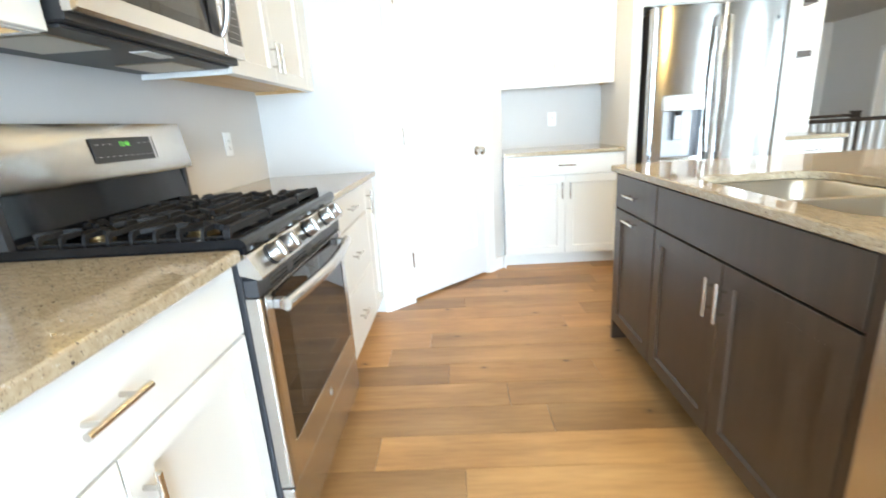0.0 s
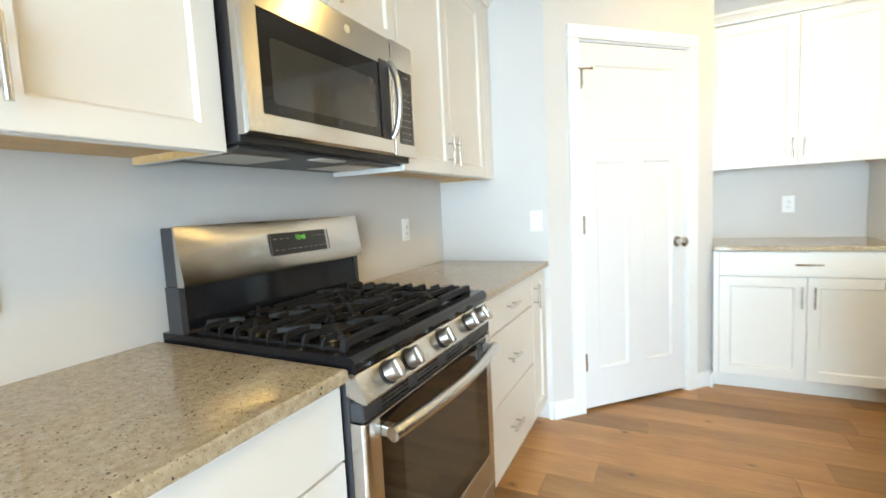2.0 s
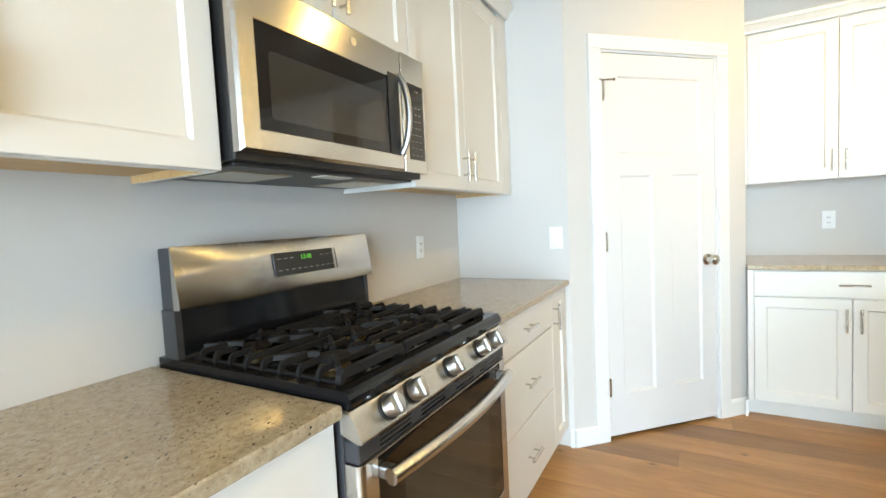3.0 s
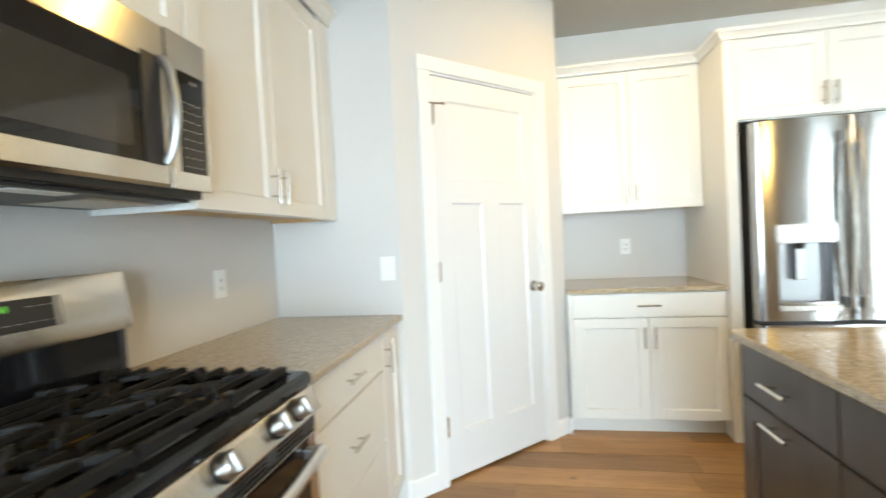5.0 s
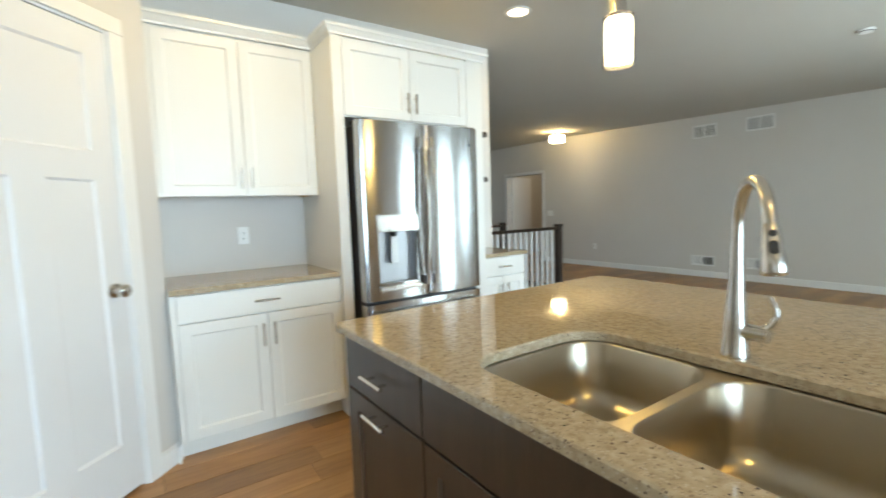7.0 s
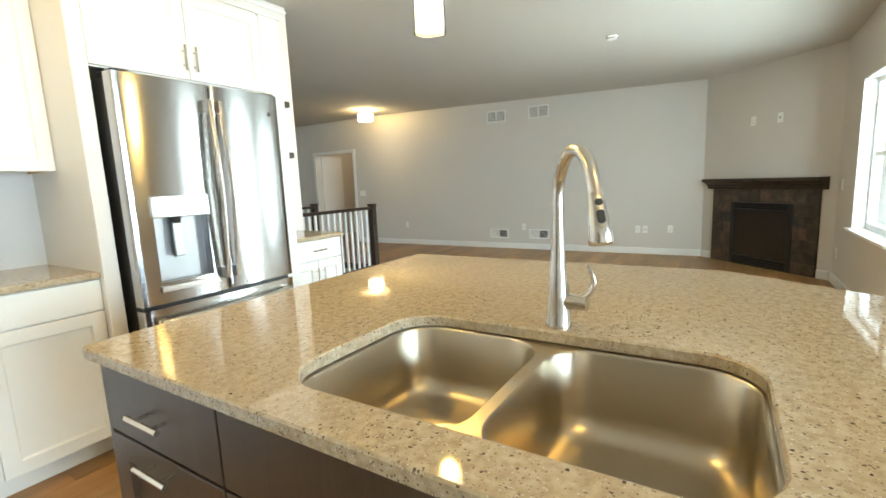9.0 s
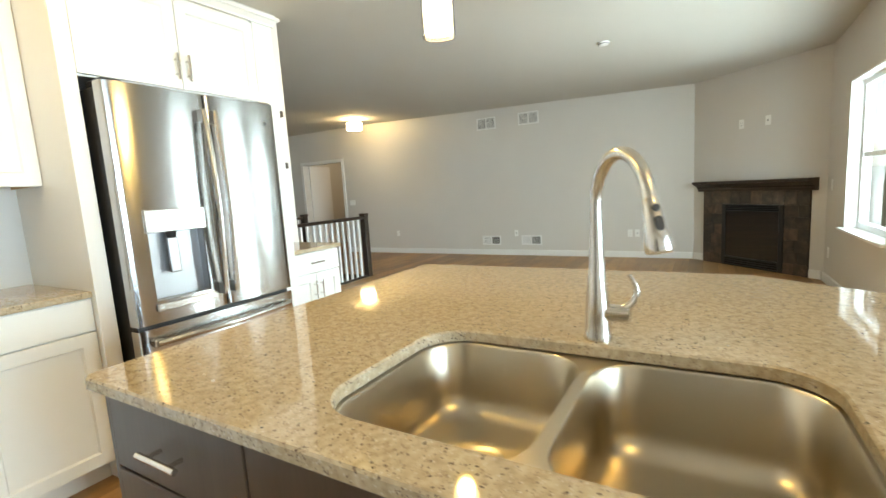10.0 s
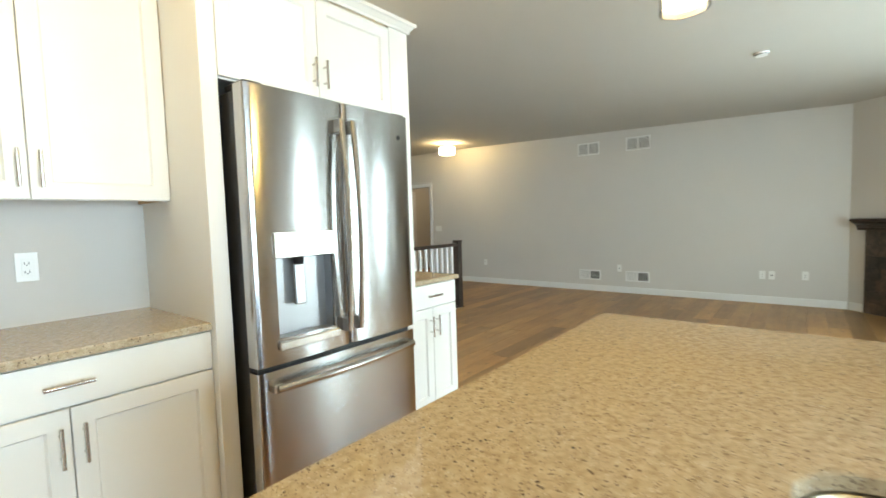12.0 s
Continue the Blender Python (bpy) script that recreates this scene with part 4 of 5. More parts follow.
for v in bm.verts:
    v.co = pm @ v.co
disp = part("display", bm, M_BLACK, bg, "dark touch display with green clock")
label_text(disp, "12:48", pm @ pose(-0.005, 0.016, 0.0042), 0.021, M_GREEN)
bm = B()
for k in range(10):
    for j in (0, 1):
        if not (j == 1 and 3 <= k <= 6):
            x = -0.115 + k * 0.0255
            box(bm, x - 0.006, -0.020 + j * 0.036, 0.0042, x + 0.006, -0.0182 + j * 0.036, 0.0046)
for v in bm.verts:
    v.co = pm @ v.co
tagged(part("button_marks", bm, M_MARK, disp), "rows of tiny pale button marks", "", "", "stuff")
bm = B()
box(bm, 0.118, -0.036, 0.004, 0.128, 0.036, 0.0046)
for v in bm.verts:
    v.co = pm @ v.co
part("trim_strip", bm, M_CHROME, disp)

# ---- microwave ----
mw = thing("microwave", west(0.378, 0.0035), "stainless over-the-range microwave with dark window", "microwave")
Z0, Z1 = 1.412, 1.814
part("body", box(B(), 0.002, 0.002, Z0 - 0.004, RW - 0.002, 0.376, Z1 - 0.002, 0.003), M_BLACK, mw, "black casing")
bm = B()
box(bm, 0.02, 0.03, Z0 - 0.012, RW - 0.02, 0.36, Z0 - 0.004, 0.002)
und = part("underside", bm, M_GREY, mw, "grey underside with filters")
for x0, x1 in ((0.06, 0.25), (RW - 0.25, RW - 0.06)):
    bm = B()
    box(bm, x0, 0.10, Z0 - 0.016, x1, 0.28, Z0 - 0.0115)
    part("grease_filter", bm, M_SINK, und, "aluminium mesh filter")
part("cooktop_light", box(B(), 0.32, 0.05, Z0 - 0.015, 0.44, 0.10, Z0 - 0.0115, 0.001), M_DIM, und, "unlit light lens")
SPL = 0.618
WX0, WX1, WZ0, WZ1 = 0.052, 0.552, 1.476, 1.716
bm = B()
ring(bm, (0.0, SPL - 0.001, Z0 + 0.012, Z1), (WX0, WX1, WZ0, WZ1), -0.028, 0.0, 0.008)
md = part("door", bm, M_STEEL, mw, "brushed stainless door frame")
part("window", box(B(), WX0, -0.026, WZ0, WX1, -0.002, WZ1, 0.001), M_BGLASS, md, "dark glass window")
bm = B()
prism(bm, rounded(WX0 + 0.035, WZ0 + 0.028, WX1 - 0.04, WZ1 - 0.058, 0.012), -0.0264, -0.0259, "y")
part("screen", bm, M_MESH, md, "perforated screen")
part("handle_recess", box(B(), WX1 - 0.012, -0.0305, 1.474, WX1 + 0.046, -0.027, 1.730, 0.002), M_BLACK, md, "black recess")
bm = B()
pts = [(0.598, -0.030 - 0.034 * math.sin(math.pi * k / 14) ** 0.6, 1.482 + 0.246 * k / 14) for k in range(15)]
sweep(bm, pts, 0.0125, 12, 0.8)
part("handle", bm, M_CHROME, md, "curved polished handle", True)
bm = B()
lathe(bm, [(0.0, 0.0), (0.013, 0.0), (0.012, 0.003), (0.0, 0.003)], 20, pose(0.385, -0.0275, 1.770, 90))
part("badge", bm, M_CHROME, md, "small round badge", True)
bm = B()
box(bm, SPL + 0.001, -0.028, Z0 + 0.012, RW, 0.0, Z1, 0.003, 2)
mp2 = part("control_panel", bm, M_STEEL, mw, "stainless control side")
part("keypad", box(B(), SPL + 0.030, -0.0295, 1.468, RW - 0.014, -0.027, 1.722, 0.001), M_BGLASS, mp2, "black keypad")
bm = B()
for r in range(8):
    for c in range(3):
        x, z = SPL + 0.045 + c * 0.024, 1.482 + r * 0.023
        box(bm, x, -0.0299, z, x + 0.010, -0.0294, z + 0.0025)
tagged(part("key_marks", bm, M_MARK, mp2), "rows of tiny pale key marks", "", "", "stuff")
label_text(mp2, "12:48", pose(SPL + 0.083, -0.0297, 1.700, 90), 0.012, M_MARK)

# ---- refrigerator ----
fr = thing("refrigerator", pose(2.4925, 2.335, 0), "stainless french-door refrigerator with bottom freezer", "refrigerator")
FW, SPX = 0.878, 0.452
part("body", box(B(), 0.006, 0.085, 0.03, FW - 0.006, 0.79, 1.795, 0.004), M_GREY, fr, "dark grey cabinet")
# Black strip stands for the shade between doors and freezer drawer.
part("gap_shade_strip", box(B(), 0.014, 0.040, 0.700, FW - 0.014, 0.084, 0.740), M_BLACK, fr, "black strip for the shade in the gap between doors and drawer")
part("base_grille", box(B(), 0.02, 0.05, 0.004, FW - 0.02, 0.12, 0.06, 0.003), M_BLACK, fr)


def bowed(x0, x1, z0, z1, bow=0.010, depth=0.075, rc=0.012, hole=None):
    """A door skin whose front bows out a little across its width."""
    bm = B()
    n = 14
    us = [x0 + (x1 - x0) * k / n for k in range(n + 1)]
    zs = [z0, z1]
    if hole:
        us = sorted(us + [hole[0], hole[1]])
        zs = [z0, hole[2], hole[3], z1]

    def face_y(u):
        t = (u - x0) / (x1 - x0)
        y = bow * (1 - 4 * t * (1 - t))
        edge = min(u - x0, x1 - u)
        if edge < rc:
            y += rc - math.sqrt(max(0.0, rc * rc - (rc - edge) ** 2))
        return y

    us = sorted(set(us + [x0 + rc * f for f in (0.15, 0.4, 0.7)] + [x1 - rc * f for f in (0.15, 0.4, 0.7)]))
    grid = [[bm.verts.new((u, face_y(u), z)) for u in us] for z in zs]
    for j in range(len(zs) - 1):
        for i in range(len(us) - 1):
            if hole and hole[0] - 1e-6 <= us[i] and us[i + 1] <= hole[1] + 1e-6 and j == 1:
                continue
            bm.faces.new((grid[j][i], grid[j][i + 1], grid[j + 1][i + 1], grid[j + 1][i]))
    bl = [[bm.verts.new((u, depth, z)) for u in (x0, x1)] for z in (z0, z1)]
    bm.faces.new([*grid[0][::-1], bl[0][0], bl[0][1]])
    bm.faces.new([*grid[-1], bl[1][1], bl[1][0]])
    bm.faces.new([r[0] for r in grid] + [bl[1][0], bl[0][0]])
    bm.faces.new([r[-1] for r in grid][::-1] + [bl[0][1], bl[1][1]])
    return bm


DX0, DX1, DZ0, DZ1 = 0.095, 0.362, 0.832, 1.150
ld = part("left_door", bowed(0.0, SPX - 0.002, 0.731, 1.812, hole=(DX0, DX1, DZ0, DZ1)), M_STEELV, fr, "brushed stainless door with dispenser", True)
rd = part("right_door", bowed(SPX + 0.002, FW, 0.731, 1.812), M_STEELV, fr, "brushed stainless door", True)
fz = part("freezer_drawer", bowed(0.0, FW, 0.065, 0.709, 0.010), M_STEELV, fr, "brushed stainless freezer drawer", True)
# dispenser
bm = B()
for f in (((DX0, 0.012), (DX0, 0.062), DZ0, DZ1), ((DX1, 0.062), (DX1, 0.012), DZ0, DZ1), ((DX0, 0.062), (DX1, 0.062), DZ0, DZ1)):
    (xa, ya), (xb, yb2), za, zb = f
    bm.faces.new([bm.verts.new(p) for p in ((xa, ya, za), (xb, yb2, za), (xb, yb2, zb), (xa, ya, zb))])
for z in (DZ0, DZ1):
    bm.faces.new([bm.verts.new(p) for p in ((DX0, 0.008, z), (DX1, 0.008, z), (DX1, 0.062, z), (DX0, 0.062, z))])
part("dispenser_well", bm, M_WELL, ld, "recessed water dispenser")
part("dispenser_panel", box(B(), DX0 - 0.008, -0.006, DZ1 - 0.001, DX1 + 0.012, 0.012, DZ1 + 0.104, 0.003), M_NICKEL, ld, "glossy silver control strip")
part("dispenser_tray", box(B(), DX0 - 0.006, -0.014, DZ0 - 0.048, DX1 + 0.020, 0.05, DZ0 - 0.012, 0.004), M_NICKEL, ld, "silver drip tray")
bm = B()
box(bm, 0.188, 0.018, 0.950, 0.238, 0.036, 1.120, 0.006, 2)
part("paddle", bm, M_CHROME, ld, "silver paddle")
part("nozzle", rod(B(), (0.212, 0.030, 1.118), (0.212, 0.030, 1.150), 0.020, 0.026), M_BLACK, ld)
for sx, par in ((SPX - 0.031, ld), (SPX + 0.031, rd)):
    bm = B()
    rows = []
    for k in range(21):
        u = k / 20
        y = -0.030 - 0.030 * math.sin(math.pi * u)
        z = 0.800 + 0.930 * u
        rows.append([bm.verts.new((sx + a, y + b, z)) for a, b in ((-0.0125, 0.008), (-0.0125, -0.005), (-0.0075, -0.011), (0.0, -0.013), (0.0075, -0.011), (0.0125, -0.005), (0.0125, 0.008), (0.0, 0.011))])
    for a, b in zip(rows, rows[1:]):
        for k in range(8):
            bm.faces.new((a[k], a[(k + 1) % 8], b[(k + 1) % 8], b[k]))
    bm.faces.new(rows[0][::-1])
    bm.faces.new(rows[-1])
    hd = part("handle", bm, M_STEEL, par, "broad bowed stainless handle", True)
    for z in (0.828, 1.702):
        part("handle_post", box(B(), sx - 0.0135, -0.034, z - 0.030, sx + 0.0135, 0.022, z + 0.030, 0.004, 2), M_CHROME, hd, "square satin end post")
bm = B()
pts = [(0.055 + (FW - 0.11) * k / 18, -0.030 - 0.026 * math.sin(math.pi * k / 18), 0.648) for k in range(19)]
sweep(bm, pts, 0.0155, 12)
for x in (0.062, FW - 0.062):
    box(bm, x - 0.020, -0.034, 0.630, x + 0.020, 0.012, 0.666, 0.005)
part("handle", bm, M_STEEL, fz, "curved stainless freezer handle", True)
for x in (0.05, FW - 0.05):
    part("hinge_cover", box(B(), x - 0.04, 0.02, 1.796, x + 0.04, 0.16, 1.824, 0.005), M_BLACK, fr, "black hinge cover")
bm = B()
lathe(bm, [(0.0, 0.0), (0.012, 0.0), (0.011, 0.002), (0.0, 0.002)], 20, pose(FW - 0.075, 0.004, 1.70, 90))
part("badge", bm, M_GREY, rd, "small round badge", True)

# ---- island ----
IX, IY1, IY0 = 1.940, 1.250, -0.820
isl_g = "island cabinets"


def east(x, y):
    return pose(x, y, 0, 0, 0, -90)


DL_ = "dark espresso-stained shaker base cabinet in the island"
cabinet("island_cabinet", east(IX, IY1), 0.447, 0.62, 0, CT, [
    ("drawer", 0, 0.447, 0.715, 0.878, "c"), ("pullout", 0, 0.447, 0.11, 0.711, "")], M_DARK, DL_ + " with trash pull-out", isl_g, 0.105)
cabinet("island_sink_cabinet", east(IX, IY1 - 0.449), 0.950, 0.62, 0, 0.665, [
    ("drawer", 0, 0.950, 0.715, 0.878, ""), ("door", 0, 0.475, 0.11, 0.711, "rt"), ("door", 0.475, 0.950, 0.11, 0.711, "lt")], M_DARK, DL_ + " below the sink", isl_g, 0.105)
# dishwasher
dwm = thing("dishwasher", east(IX, IY1 - 1.432), "stainless dishwasher built into the island", "dishwasher")
part("body", box(B(), 0.004, 0.004, 0.10, 0.596, 0.58, 0.868), M_GREY, dwm)
dd = part("door", box(B(), 0.003, -0.028, 0.115, 0.597, 0.003, 0.800, 0.004, 2), M_STEEL, dwm, "brushed stainless door")
part("control_strip", box(B(), 0.003, -0.026, 0.803, 0.597, 0.003, 0.868, 0.004, 2), M_STEEL, dwm, "stainless control strip")
bm = B()
sweep(bm, [(0.05 + 0.5 * k / 14, -0.048 - 0.018 * math.sin(math.pi * k / 14), 0.765) for k in range(15)], 0.013, 12)
for x in (0.062, 0.538):
    box(bm, x - 0.014, -0.05, 0.750, x + 0.014, -0.026, 0.780, 0.003)
part("handle", bm, M_STEEL, dd, "curved stainless handle", True)
part("kickplate", box(B(), 0.003, 0.05, 0.005, 0.597, 0.07, 0.098), M_BLACK, dwm)
# island back and ends
bk = thing("island_panelling", pose(0, 0, 0), "dark espresso-stained back and end panels of the island", "cabinet", isl_g)
part("back_panel", box(B(), IX + 0.622, IY0 + 0.012, 0.0, IX + 0.66, IY1, CT, 0.002), M_DARK, bk)
part("end_panel", box(B(), IX - 0.018, IY1 + 0.0005, 0.0, IX + 0.66, IY1 + 0.019, CT, 0.002), M_DARK, bk)
part("filler_strip", box(B(), IX - 0.018, IY1 - 1.4315, 0.10, IX + 0.02, IY1 - 1.4, CT, 0.001), M_DARK, bk)
part("end_panel", box(B(), IX - 0.018, IY0 + 0.012, 0.0, IX + 0.621, IY0 + 0.030, CT, 0.002), M_DARK, bk)
SX0, SX1, SY0, SY1 = 2.005, 2.460, -0.038, 0.738
hole = rounded(SX0, SY0, SX1, SY1, 0.105, 8)
outer = [(1.902, IY0), (2.76, IY0), (3.310, 0.02), (3.310, 1.318), (1.925, 1.318), (1.909, 1.311), (1.902, 1.295)]
countertop("island_countertop", outer, "polished beige speckled quartz island top with undermount sink cutout", hole)


def basin(bm, x0, y0, x1, y1, r, z1, z0):
    rings = []
    for inset, z, rr in ((0.0, z1, r), (0.003, z1 - 0.006, r), (0.010, z0 + 0.060, r * 0.95), (0.016, z0 + 0.035, r * 0.9), (0.030, z0 + 0.017, r * 0.85), (0.055, z0 + 0.009, r * 0.8), (0.095, z0 + 0.004, r * 0.6), (0.140, z0 + 0.001, 0.03), (0.170, z0, 0.012)):
        rings.append([bm.verts.new((*p, z)) for p in rounded(x0 + inset, y0 + inset, x1 - inset, y1 - inset, rr, 7)])
    n = len(rings[0])
    for a, b in zip(rings, rings[1:]):
        for i in range(n):
            bm.faces.new((a[i], a[(i + 1) % n], b[(i + 1) % n], b[i]))
    bm.faces.new(rings[-1])


snk = thing("double_sink", pose(0, 0, 0), "satin stainless double-bowl undermount sink", "sink")
SD = 0.357
bm = B()
basin(bm, SX0 + 0.006, SD + 0.013, SX1 - 0.004, SY1 - 0.006, 0.092, CT - 0.002, 0.700)
b1 = part("bowl", bm, M_SINK, snk, "", True)
bm = B()
basin(bm, SX0 + 0.006, SY0 + 0.006, SX1 - 0.004, SD - 0.013, 0.092, CT - 0.0025, 0.690)
b2 = part("bowl", bm, M_SINK, snk, "", True)
bm = slab(B(), rounded(SX0 - 0.015, SY0 - 0.015, SX1 + 0.015, SY1 + 0.015, 0.10, 8), CT - 0.006, CT - 0.001,
          [rounded(SX0 + 0.006, SD + 0.013, SX1 - 0.004, SY1 - 0.006, 0.092, 7), rounded(SX0 + 0.006, SY0 + 0.006, SX1 - 0.004, SD - 0.013, 0.092, 7)], 0.0015)
part("flange", bm, M_SINK, snk, "rim flange under the worktop")
for bx, by, bz, par in (((SX0 + SX1) / 2 + 0.05, (SD + SY1) / 2, 0.7005, b1), ((SX0 + SX1) / 2 + 0.05, (SD + SY0) / 2, 0.6905, b2)):
    bm = B()
    lathe(bm, [(0.0, -0.004), (0.030, -0.004), (0.034, 0.001), (0.044, 0.003), (0.046, 0.0005)], 24, pose(bx, by, bz))
    part("drain", bm, M_CHROME, par, "steel drain basket", True)

# faucet
FCX, FCY = 2.505, 0.356
fc = thing("faucet", pose(FCX, FCY, TOP), "brushed nickel pull-down gooseneck faucet", "faucet")
way = Vector((-0.81, -0.58, 0)).normalized()
bm = B()
lathe(bm, [(0.0, 0.0), (0.030, 0.0), (0.0305, 0.004), (0.0285, 0.010), (0.0265, 0.055), (0.0235, 0.10), (0.0190, 0.14), (0.0150, 0.20), (0.0140, 0.25)], 28)
part("body", bm, M_NICKEL, fc, "tapered body", True)
bm = B()
R, rise = 0.106, 0.292
pts = [Vector((0, 0, 0.245)), Vector((0, 0, 0.29)), Vector((0, 0, rise))]
for k in range(1, 19):
    a = radians(166) * k / 18
    pts.append(way * (R * (1 - math.cos(a))) + Vector((0, 0, rise + R * math.sin(a))))
e = (pts[-1] - pts[-2]).normalized()
pts.append(pts[-1] + e * 0.004)
sweep(bm, pts, 0.0128, 16)
part("spout", bm, M_NICKEL, fc, "arched spout tube", True)
bm = B()
p0 = pts[-1]
sweep(bm, [p0, p0 + e * 0.004, p0 + e * 0.006, p0 + e * 0.031, p0 + e * 0.060, p0 + e * 0.088, p0 + e * 0.093], [0.0130, 0.0140, 0.0146, 0.0170, 0.0198, 0.0228, 0.0205], 20)
head = part("spray_head", bm, M_NICKEL, fc, "pull-down spray head", True)
bm = B()
sidev = Vector((-0.87, -0.50, 0)).normalized()
sidev = (sidev - e * sidev.dot(e)).normalized()
for d, rr in ((0.020, 0.0072), (0.041, 0.0078), (0.047, 0.0078), (0.053, 0.0078)):
    c = p0 + e * d + sidev * (0.0130 + 0.09 * (d - 0.020))
    rod(bm, c, c + sidev * 0.0046, rr, rr * 0.85, 16)
part("buttons", bm, M_BLACK, head, "dark rubber spray buttons", True)
bm = B()
lv = Vector((-0.04, -0.999, 0))
rod(bm, Vector((0, 0, 0.062)), lv * 0.068 + Vector((0, 0, 0.062)), 0.0190, 0.0180, 20)
part("valve", bm, M_NICKEL, fc, "side valve barrel", True)
bm = B()
lever_line = []
for k in range(15):
    u = k / 14
    out = (1 - u) ** 2 * 0.048 + 2 * u * (1 - u) * 0.104 + u * u * 0.066
    lever_line.append(lv * out + Vector((0, 0, 0.070 + 0.078 * u ** 1.25)))
sweep(bm, lever_line, [0.0112 - 0.0058 * k / 14 for k in range(15)], 14, 0.75)
part("lever", bm, M_NICKEL, fc, "curved lever", True)

# ---- lights ----
pd = thing("pendant_light", pose(2.9885, 0.9864, CEIL - 0.020), "lit opal glass cylinder pendant on a nickel stem", "pendant light")
part("canopy", lathe(B(), [(0.0, 0.020), (0.065, 0.020), (0.065, 0.004), (0.02, -0.018), (0.0, -0.018)], 28), M_NICKEL, pd, "", True)
part("stem", rod(B(), (0, 0, -0.02), (0, 0, -0.52), 0.006), M_NICKEL, pd, "", True)
part("socket_cup", lathe(B(), [(0.0, -0.50), (0.020, -0.505), (0.028, -0.52), (0.030, -0.712), (0.0, -0.712)], 24), M_NICKEL, pd, "nickel socket cup", True)
part("inner_glass", lathe(B(), [(0.0, -0.713), (0.044, -0.715), (0.050, -0.727), (0.050, -0.878), (0.0, -0.880)], 32), M_OPAL, pd, "glowing opal cylinder", True)
ob = part("outer_glass", lathe(B(), [(0.031, -0.700), (0.056, -0.706), (0.058, -0.718), (0.060, -0.892), (0.057, -0.892), (0.055, -0.720), (0.031, -0.704)], 32), M_GLASS, pd, "clear outer glass sleeve", True)
ob.visible_shadow = False

cl = thing("ceiling_light", pose(8.35, 5.97, ceiling_z(8.35, 5.97)), "lit drum flush-mount ceiling light", "ceiling light")
part("base", lathe(B(), [(0.0, 0.0), (0.07, 0.0), (0.07, -0.018), (0.012, -0.022), (0.012, -0.10), (0.0, -0.10)], 28), M_NICKEL, cl, "", True)
part("shade", lathe(B(), [(0.138, -0.078), (0.145, -0.082), (0.145, -0.195), (0.135, -0.210), (0.0, -0.214)], 36), M_OPAL2, cl, "glowing drum shade", True)
_, d = lamp("ceiling_glow", "POINT", pose(8.35, 5.97, CEIL - 0.050), 88, WARM)
d.shadow_soft_size = 0.02
_, d = lamp("pendant_glow", "POINT", pose(2.9885, 0.9864, CEIL - 0.932), 13, WARM)
d.shadow_soft_size = 0.035

# The can at (1.75, -0.95) is an unseen addition that warms the wall cabinets.
for x, y, power in ((3.86, 2.42, 14.0), (1.97, 1.87, 18.0), (1.75, -0.95, 18.0)):
    can = thing("recessed_light", pose(x, y, CEIL), "lit recessed ceiling light with white trim ring", "recessed light", "recessed lights")
    part("trim_ring", lathe(B(), [(0.072, -0.001), (0.098, -0.001), (0.096, -0.007), (0.074, -0.010), (0.072, -0.001)], 32), M_TRIM, can, "", True)
    part("lens", lathe(B(), [(0.0, -0.004), (0.0725, -0.0045)], 32), M_CAN, can, "glowing lens")
    _, d = lamp("can_beam", "AREA", pose(x, y, CEIL - 0.012), power, WARM)
    d.shape, d.size = "DISK", 0.14

sd = thing("smoke_detector", pose(6.42, 1.04, ceiling_z(6.42, 1.04)), "small round white smoke detector on the ceiling", "smoke detector")
part("housing", lathe(B(), [(0.0, 0.0), (0.056, 0.0), (0.056, -0.010), (0.046, -0.026), (0.0, -0.030)], 28), M_PLATE, sd, "", True)
part("vent_ring", lathe(B(), [(0.0505, -0.016), (0.0535, -0.0165), (0.0500, -0.0225), (0.0475, -0.022)], 28), M_SLOT, sd)

# ---- stair railing ----
RY, RX1 = 4.66, 6.85


def newel(parent, x, y):
    bm = B()
    box(bm, x - 0.045, y - 0.045, 0.0, x + 0.045, y + 0.045, 0.955, 0.003)
    box(bm, x - 0.052, y - 0.052, 0.945, x + 0.052, y + 0.052, 0.978, 0.006, 2)
    return part("newel_post", bm, M_RAIL, parent, "square espresso newel post")


def railing(x0, x1, y, label):
    top = thing("stair_railing", pose(0, 0, 0), label, "railing", "stair railings")
    newel(top, x1, y)
    bm = B()
    prism(bm, [(y - 0.032, 0.895), (y - 0.036, 0.918), (y - 0.024, 0.938), (y + 0.024, 0.938), (y + 0.036, 0.918), (y + 0.032, 0.895)], x0, x1 - 0.044, "x")
    part("handrail", bm, M_RAIL, top, "espresso handrail")
    part("shoe_rail", box(B(), x0, y - 0.028, 0.0, x1 - 0.046, y + 0.028, 0.028, 0.003), M_RAIL, top)
    n = int((x1 - x0 - 0.1) / 0.112)
    shared = finish("baluster", box(B(), -0.016, -0.016, 0.028, 0.016, 0.016, 0.896, 0.002), M_TRIM)
    for k in range(n):
        o = new("baluster", shared)
        o.parent = top
        o.location = (x1 - 0.15 - 0.112 * k, y, 0)
    return top


railing(4.19, RX1, RY, "espresso wood stair railing with white square balusters")
railing(4.19, 7.15, 6.27, "espresso wood stair railing across the stairwell, white balusters")

# ---- fireplace ----
fp = thing("fireplace", FIRE, "corner gas fireplace with brown slate tile surround and dark mantel", "fireplace")
U0, U1 = 0.155, 1.62
part("tile_backing", box(B(), U0, 0.001, 0.0, U1, 0.018, 1.0), M_GROUT, fp, "dark grout bed")
G0, G1, GT = 0.445, 1.30, 0.83


